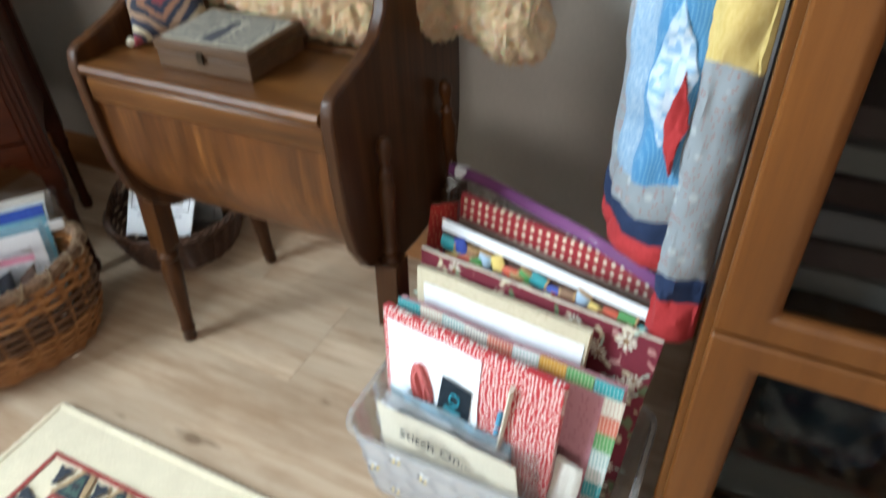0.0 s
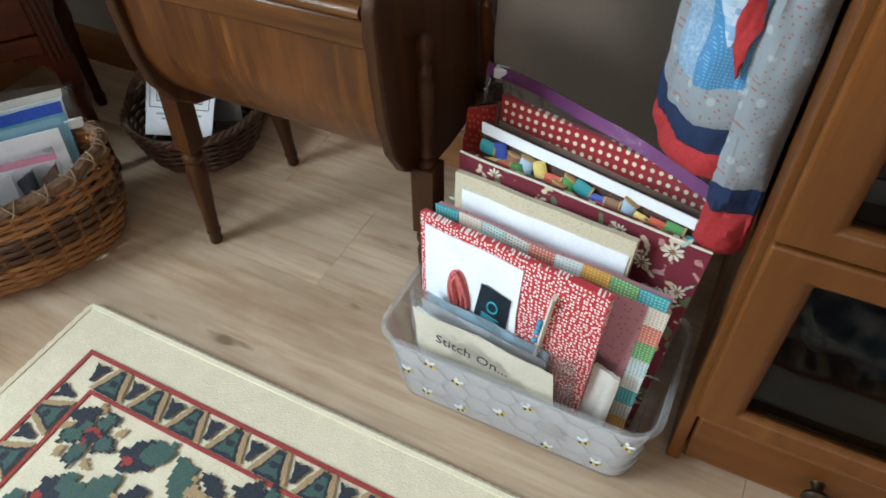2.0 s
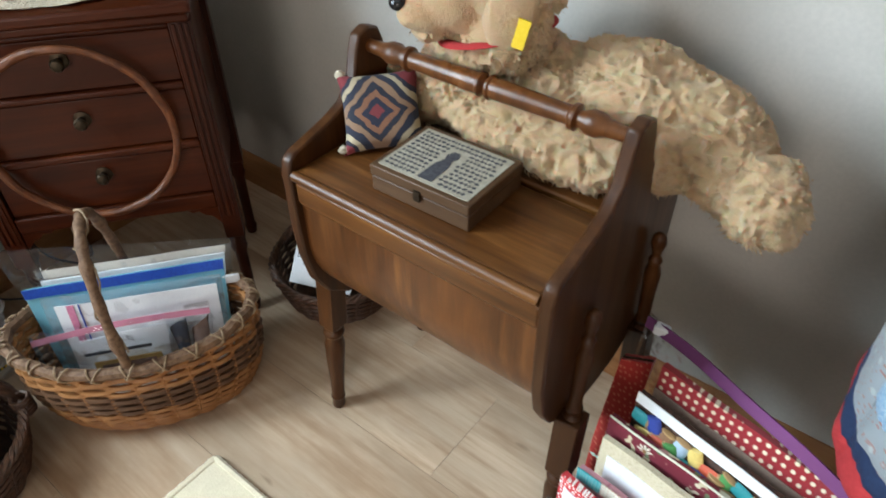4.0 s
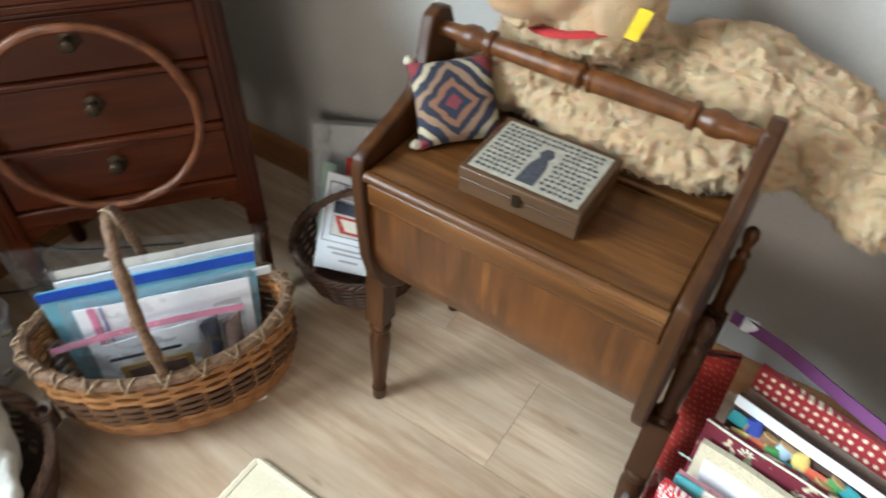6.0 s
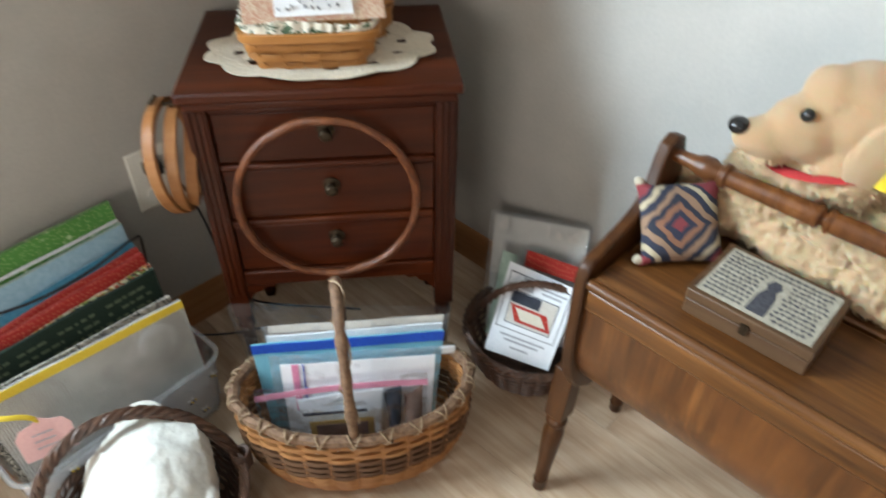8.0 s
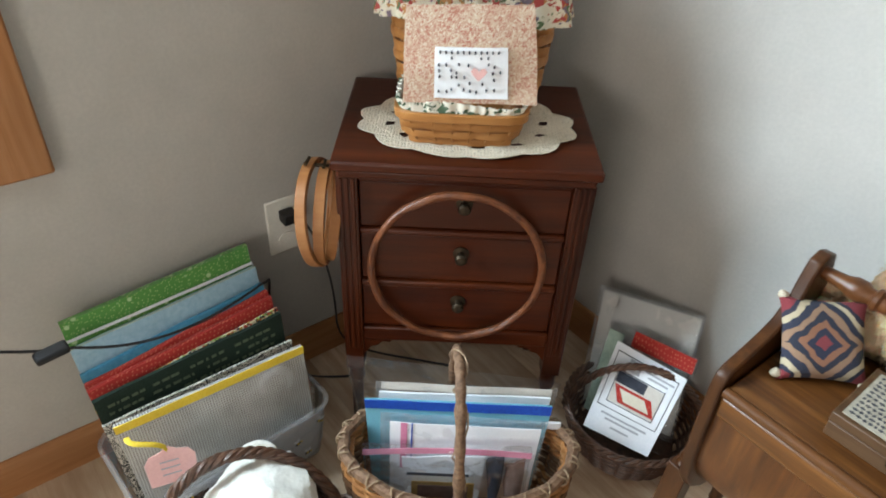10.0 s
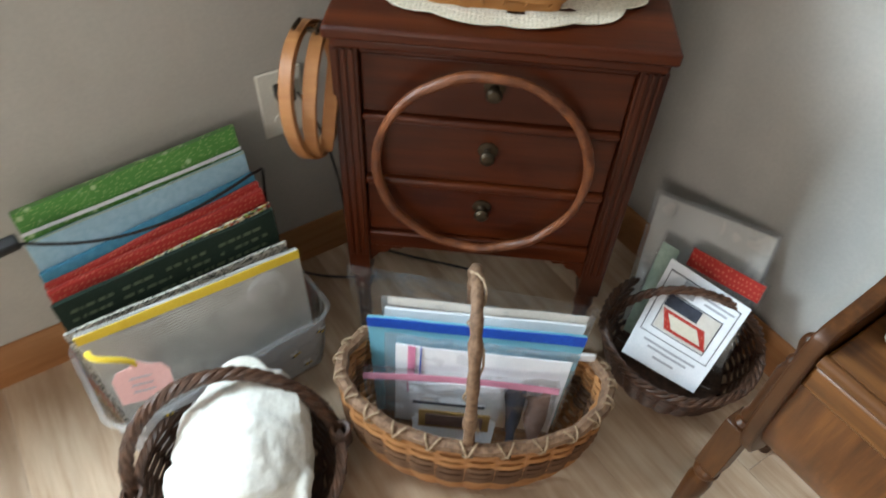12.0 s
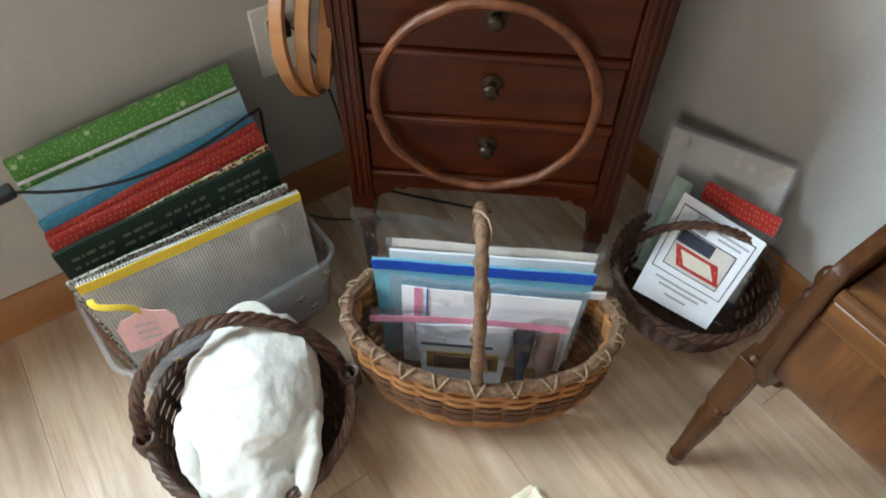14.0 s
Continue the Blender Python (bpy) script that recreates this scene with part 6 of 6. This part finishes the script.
# ---- wooden box and pincushion on the sewing stand ----
BOXW = wood("box_walnut", (0.045, 0.022, 0.010), (0.085, 0.042, 0.019), (0.13, 0.068, 0.032), "x", 0.45)
AGED = speckled("aged_label_paper", (0.30, 0.27, 0.21), (0.42, 0.38, 0.30), 90, 0.8, 0.05, big=0.3)
wbox = thing("wooden_box", pose(0.940, -0.303, 0.5095, 0, 0, 1.0), "small wooden box with a printed black and cream lid", "box")
part("body", boxes((-0.066, 0.066, -0.051, 0.051, 0.0, 0.0195)), BOXW, wbox, bevel=0.0015)
lidp = part("lid", boxes((-0.067, 0.067, -0.052, 0.052, 0.0205, 0.0335)), BOXW, wbox, bevel=0.0015)
part("label", boxes((-0.060, 0.060, -0.045, 0.045, 0.0335, 0.0342)), AGED, lidp, "cream printed paper label")
bars = bmesh.new()
rg = random.Random(8)
for r in range(11):
    x = -0.056
    while x < 0.054:
        w = rg.uniform(0.0022, 0.0065)
        y = 0.038 - r * 0.0076 + rg.uniform(-0.0006, 0.0006)
        if not (-0.014 < x + w / 2 < 0.014 and r > 1) and x + w < 0.057:
            lean = pose(x + w / 2, y, 0, 0, 0, rg.uniform(-22, 22))
            box(bars, -w / 2, w / 2, -0.0011, 0.0011, 0.0342, 0.0346, lean)
            box(bars, -0.0006, 0.0006, -0.0026, 0.0026, 0.0342, 0.0345, lean)
        x += w + 0.0016
part("writing_bar", bars, INK, lidp, "rows of black printing", kind="stuff")
part("silhouette", prism([(-0.010, -0.040), (0.010, -0.040), (0.009, -0.008), (0.005, 0.004), (0.008, 0.012), (0.004, 0.021), (-0.004, 0.021), (-0.008, 0.012), (-0.005, 0.004), (-0.009, -0.008)], 0.0342, 0.0347, "z"), INK, lidp, "black printed silhouette")
part("catch", boxes((-0.004, 0.004, -0.0545, -0.0522, 0.013, 0.026)), BRASS, wbox, "small brass catch")

pin_m, pin_t, pin_b = nodes_of("log_cabin_needlepoint", 0.95)
pv = coords(pin_t, (1, 1, 1))
pv = mix(pin_t, 0.010, pv, noise_c(pin_t, pv, 60))
sx = pin_t.nodes.new("ShaderNodeSeparateXYZ")
pin_t.links.new(pv, sx.inputs[0])
ab = []
for o in ("X", "Z"):
    n = pin_t.nodes.new("ShaderNodeMath")
    n.operation = "ABSOLUTE"
    pin_t.links.new(sx.outputs[o], n.inputs[0])
    ab.append(n.outputs[0])
mx = pin_t.nodes.new("ShaderNodeMath")
mx.operation = "ADD"
pin_t.links.new(ab[0], mx.inputs[0])
pin_t.links.new(ab[1], mx.inputs[1])
sc = pin_t.nodes.new("ShaderNodeMath")
sc.operation = "MULTIPLY"
sc.inputs[1].default_value = 13.0
pin_t.links.new(mx.outputs[0], sc.inputs[0])
pcol = ramp(pin_t, sc.outputs[0], [(0.0, (0.17, 0.03, 0.035)), (0.12, (0.02, 0.022, 0.04)), (0.24, (0.20, 0.09, 0.05)), (0.36, (0.018, 0.02, 0.032)), (0.48, (0.22, 0.13, 0.08)), (0.60, (0.02, 0.022, 0.038)), (0.74, (0.36, 0.29, 0.19)), (0.86, (0.02, 0.02, 0.035)), (0.95, (0.17, 0.025, 0.03))], True)
pin_t.links.new(pcol, pin_b.inputs["Base Color"])
bump(pin_t, pin_b, noise_of(pin_t, pv, 420, 2), 0.7, 0.001)
pc = thing("pincushion", pose(0.838, -0.296, 0.5105, -44, 0, 42), "small needlepoint patchwork pincushion with cream corners", "pincushion")
P = 0.051


def pillow(u, v, s):
    x, z = (u * 2 - 1), (v * 2 - 1)
    edge = max(0.0, (1 - x**4) * (1 - z**4)) ** 0.5
    pull = 1 - 0.10 * (1 - abs(x)) * abs(z) ** 3 - 0.0
    return (P * x * (1 - 0.13 * (1 - x * x) * 0 - 0.12 * (1 - abs(z)) * 0) * (0.88 + 0.12 * abs(z) ** 3), s * 0.017 * edge, P * z * (0.88 + 0.12 * abs(x) ** 3))


bm = bmesh.new()
surface(lambda u, v: pillow(u, v, -1), 20, 20, bm=bm)
surface(lambda u, v: pillow(u, v, 1), 20, 20, bm=bm)
bmesh.ops.remove_doubles(bm, verts=bm.verts, dist=0.0003)
part("cushion", bm, pin_m, pc, m=pose(0, 0, 0.053, 0, -4, 0))
for x in (-1, 1):
    for z in (0, 1):
        bm = bmesh.new()
        lump(x + z, (x * 0.048, 0, 0.053 + (z * 2 - 1) * 0.046), (0.0062, 0.005, 0.0058), bm, rough=0.3, sub=2)
        part("corner_tuft", bm, LACE, pc, "cream corner tuft")

# ---- plush dog ----
def fur(name, a, c, e, soft=0.5):
    """Plush whose tufts vary in tone one by one and over broad patches."""
    m, t, b = nodes_of(name, 0.95)
    g = t.nodes.new("ShaderNodeNewGeometry")
    v = coords(t)
    col = ramp(t, g.outputs["Random Per Island"], [(0.0, a), (0.5, c), (1.0, e)])
    col = mix(t, ramp(t, noise_of(t, v, 16, 3), [(0.3, (0, 0, 0)), (0.7, (0.7, 0.7, 0.7))]), col, c)
    t.links.new(col, b.inputs["Base Color"])
    b.inputs["Sheen Weight"].default_value = 0.15
    b.inputs["Subsurface Weight"].default_value, b.inputs["Subsurface Scale"].default_value = soft, 0.006
    bump(t, b, noise_of(t, v, 330, 5, 0.7), 0.9, 0.004)
    return m


FURS = [fur("golden_plush", (0.46, 0.305, 0.17), (0.50, 0.34, 0.195), (0.54, 0.375, 0.225)), fur("short_golden_plush", (0.40, 0.245, 0.125), (0.44, 0.28, 0.15), (0.48, 0.32, 0.185)),
        nodes_of("black_glass_eye", 0.12)[0], speckled("red_felt_collar", (0.30, 0.014, 0.014), (0.38, 0.02, 0.02), 200, 0.9), speckled("yellow_tag_cloth", (0.80, 0.55, 0.02), (0.85, 0.62, 0.05), 200, 0.8)]
FURS[2].node_tree.nodes["Principled BSDF"].inputs["Base Color"].default_value = (0.012, 0.011, 0.011, 1)
body = bmesh.new()
for k, (cc, sz, rt) in enumerate((
    ((0.975, -0.150, 0.568), (0.135, 0.072, 0.062), (0, 8, -4)), ((1.085, -0.135, 0.575), (0.100, 0.075, 0.070), (0, 22, 0)), ((0.885, -0.165, 0.580), (0.075, 0.062, 0.066), (0, 0, 0)),
    ((0.905, -0.180, 0.630), (0.052, 0.050, 0.055), (0, -10, 0)), ((0.820, -0.190, 0.545), (0.070, 0.034, 0.035), (0, 6, 10)), ((0.990, -0.205, 0.540), (0.130, 0.030, 0.030), (0, 3, 2)),
    ((1.165, -0.140, 0.575), (0.085, 0.055, 0.050), (0, 30, -8)), ((1.235, -0.165, 0.545), (0.050, 0.040, 0.042), (0, 40, -10)), ((0.870, -0.150, 0.655), (0.030, 0.03, 0.03), (0, 0, 0)))):
    lump(k, cc, sz, body, rt, 0.08, 2.5, 4)
for k, (cc, sz, rt) in enumerate((
    ((0.930, -0.180, 0.700), (0.058, 0.054, 0.054), (0, 0, 0)), ((0.893, -0.214, 0.684), (0.044, 0.036, 0.034), (0, 14, 42)), ((0.866, -0.236, 0.670), (0.033, 0.026, 0.022), (0, 16, 42)),
    ((0.850, -0.247, 0.672), (0.018, 0.020, 0.017), (0, 12, 42)), ((0.902, -0.200, 0.722), (0.030, 0.036, 0.026), (0, 0, 42)),
    ((0.966, -0.214, 0.684), (0.030, 0.015, 0.050), (12, 14, 25)), ((0.942, -0.126, 0.690), (0.030, 0.016, 0.045), (-10, 10, -10)), ((0.940, -0.190, 0.655), (0.048, 0.048, 0.040), (0, 0, 0)))):
    lump(k + 20, cc, sz, body, rt, 0.04, 2.5, 4)
body = melt(body, 0.0042, 4)
body.normal_update()
curls = []
for q in body.verts:
    smoothface = q.co.z > 0.655 and q.co.x < 0.985
    amp = 0.0008 if smoothface else 0.0075
    warp = q.co + Vector((noise.noise(q.co * 40), noise.noise(q.co * 40 + Vector((5, 0, 0))), noise.noise(q.co * 40 + Vector((0, 5, 0))))) * 0.012
    curls.append(q.co + q.normal * amp * (0.8 * noise.noise(q.co * 38) + 0.8 * (1 - 2 * abs(noise.noise(warp * 75))) + 0.45 * noise.noise(warp * 190)))
for q, c in zip(body.verts, curls):
    q.co = c
body.normal_update()
sites = [(f.calc_center_median().copy(), f.normal.copy()) for f in body.faces]
rg = random.Random(21)


def tuft(bm, p, d, length, width, mi):
    d = d.normalized()
    side = d.cross(Vector((rg.uniform(-1, 1), rg.uniform(-1, 1), rg.uniform(-1, 1)))).normalized()
    bend = Vector((noise.noise(p * 42), noise.noise(p * 42 + Vector((7, 0, 0))), noise.noise(p * 42 + Vector((0, 7, 0))) - 0.3)) * 1.1 + Vector((rg.uniform(-1, 1), rg.uniform(-1, 1), rg.uniform(-1, 1))) * 0.22
    q = p + (d * 0.45 + bend * 0.5) * length
    e = p + (d * 0.30 + bend * 1.5) * length
    s2 = d.cross(side) * width * 0.6
    a, b2, c2, g, h, k = (bm.verts.new(v) for v in (p - side * width, p + side * width, p + s2, q - side * width * 0.7, q + side * width * 0.7, e))
    for fs in ((a, b2, h, g), (g, h, k), (b2, c2, h), (c2, a, g), (h, c2, g)):
        f = bm.faces.new(fs)
        f.material_index = mi


for f, (p, n) in zip(list(body.faces), sites):
    face = p.z > 0.655 and p.x < 0.985
    ear = face and (p - Vector((0.966, -0.214, 0.684))).length < 0.052 and p.y < -0.195 and p.x > 0.945
    if face:
        f.material_index = 1
    if p.z < 0.512 and p.x < 1.12:
        continue
    clump = 0.5 + 0.5 * noise.noise(p * 60)
    for _ in range(0 if face and not ear else 1):
        long = rg.uniform(0.002, 0.004) if ear else rg.uniform(0.003, 0.005) + 0.002 * clump
        tuft(body, p + Vector((rg.uniform(-1, 1), rg.uniform(-1, 1), rg.uniform(-1, 1))) * 0.0035 - n * 0.0015, n + Vector((0.5 * noise.noise(p * 45), 0.5 * noise.noise(p * 45 + Vector((9, 0, 0))), -0.25)), long,
             rg.uniform(0.0005, 0.0010), 5)
for k, (cc, sz, rt, mi) in enumerate((((0.841, -0.254, 0.680), (0.011, 0.012, 0.009), (0, 0, 42), 2), ((0.893, -0.236, 0.704), (0.0072, 0.0062, 0.0072), (0, 0, 0), 2), ((0.885, -0.176, 0.715), (0.007, 0.006, 0.007), (0, 0, 0), 2))):
    near, out = min(sites, key=lambda q: (q[0] - Vector(cc)).length)
    before = set(body.faces)
    lump(k, near + out * 0.001, sz, body, rt, 0.02, 2, 3)
    for f in body.faces:
        if f not in before:
            f.material_index = mi
before = set(body.faces)
lump(61, (0.968, -0.232, 0.692), (0.027, 0.009, 0.042), body, (6, 16, 28), 0.08, 3.0, 4)
for f in body.faces:
    if f not in before:
        f.material_index = 1
before = set(body.faces)
tube([(0.920 + 0.060 * math.cos(a), -0.185 + 0.058 * math.sin(a), 0.650 + 0.016 * math.cos(a)) for a in [i * math.pi / 16 for i in range(32)]], 0.0075, 6, True, body, 0.35)
for f in body.faces:
    if f not in before:
        f.material_index = 3
before = set(body.faces)
box(body, -0.0065, 0.0065, -0.0008, 0.0008, -0.017, 0.017, pose(0.984, -0.238, 0.678, 10, 14, 20))
for f in body.faces:
    if f not in before:
        f.material_index = 4
dog = part("plush_dog", body, FURS[0])
FURS.append(fur("golden_plush_tips", (0.45, 0.30, 0.165), (0.48, 0.325, 0.18), (0.51, 0.35, 0.20), 0.0))
for m in FURS[1:]:
    dog.data.materials.append(m)
tagged(dog, "golden curly plush dog with a red collar lying on the stand", "plush toy")

# ---- black cords ----
cord = part("power_cord", tube(bez((0.056, -1.20, 0.45), (0.075, -1.05, 0.36), (0.085, -1.0, 0.345), (0.088, -0.965, 0.335), 12) + bez((0.090, -0.955, 0.333), (0.120, -0.85, 0.290), (0.110, -0.75, 0.300), (0.098, -0.66, 0.322), 18)
                               + bez((0.094, -0.648, 0.32), (0.080, -0.628, 0.315), (0.040, -0.628, 0.28), (0.035, -0.63, 0.14), 16) + bez((0.034, -0.63, 0.12), (0.03, -0.63, 0.03), (0.06, -0.60, 0.005), (0.12, -0.48, 0.005), 16), 0.0023, 6), BLACK)
tagged(cord, "black power cord lying across the pouches", "cord")
switch = part("cord_switch", boxes((-0.010, 0.010, -0.024, 0.024, -0.007, 0.007)), BLACK, m=pose(0.091, -0.985, 0.340, 0, 14, 8), bevel=0.004)
tagged(switch, "black inline switch on the power cord", "switch")
c2 = part("power_cord", tube(bez((0.030, -0.545, 0.383), (0.09, -0.545, 0.38), (0.10, -0.52, 0.30), (0.06, -0.50, 0.12), 20) + bez((0.055, -0.495, 0.10), (0.05, -0.48, 0.01), (0.10, -0.40, 0.005), (0.22, -0.30, 0.005), 16), 0.0023, 6), BLACK)
tagged(c2, "black power cord hanging from the outlet", "cord")

# ---- wrapped and folded things behind the cupboard's glass ----
CRUMP = clear("crumpled_wrap", (0.95, 0.97, 1.0), 0.08, 0.05, 1.0, 40)
LINENS = [CREAM, TAUPE, GREYP, BROWNC]
for k, (x, z, sx, sz) in enumerate(((1.66, 0.235, 0.075, 0.095), (1.83, 0.225, 0.080, 0.085))):
    w = thing("wrapped_bundle", pose(x, -0.24, z - sz - 0.0), "dark folded cloth in crumpled clear plastic wrap", "bundle", "wrapped bundles")
    bm = bmesh.new()
    lump(k + 70, (0, 0, sz), (sx * 0.9, 0.09, sz * 0.9), bm, rough=0.12, scale=2.0)
    part("folded_cloth", bm, DARKB, w)
    bm = bmesh.new()
    lump(k + 80, (0, 0, sz), (sx, 0.105, sz), bm, rough=0.28, scale=4.0, sub=5)
    part("wrap", bm, CRUMP, w, "crumpled clear plastic wrap", smooth=False)
for k in range(6):
    z = 0.416 + 0.03 * k
    part_m = LINENS[k % 4]
    f = tagged(part("folded_linen", surface(lambda u, v: (1.56 + 0.30 * u, -0.36 + 0.24 * v, z + 0.014 + 0.004 * noise.noise(Vector((u * 4, v * 4, k)))), 14, 10, 0.024), part_m), "folded cloth lying in the cupboard", "linen", "folded linens")
for k in range(4):
    bm = bmesh.new()
    lump(k + 90, (0, 0, 0.05), (0.06, 0.06, 0.05), bm, rough=0.3, scale=4.0)
    ob = part("wrapped_yarn", bm, CRUMP if k % 2 else CREAM, m=pose(1.62 + 0.085 * k, -0.25, 0.598))
    tagged(ob, "pale bundle in clear wrap on folded linen", "bundle")
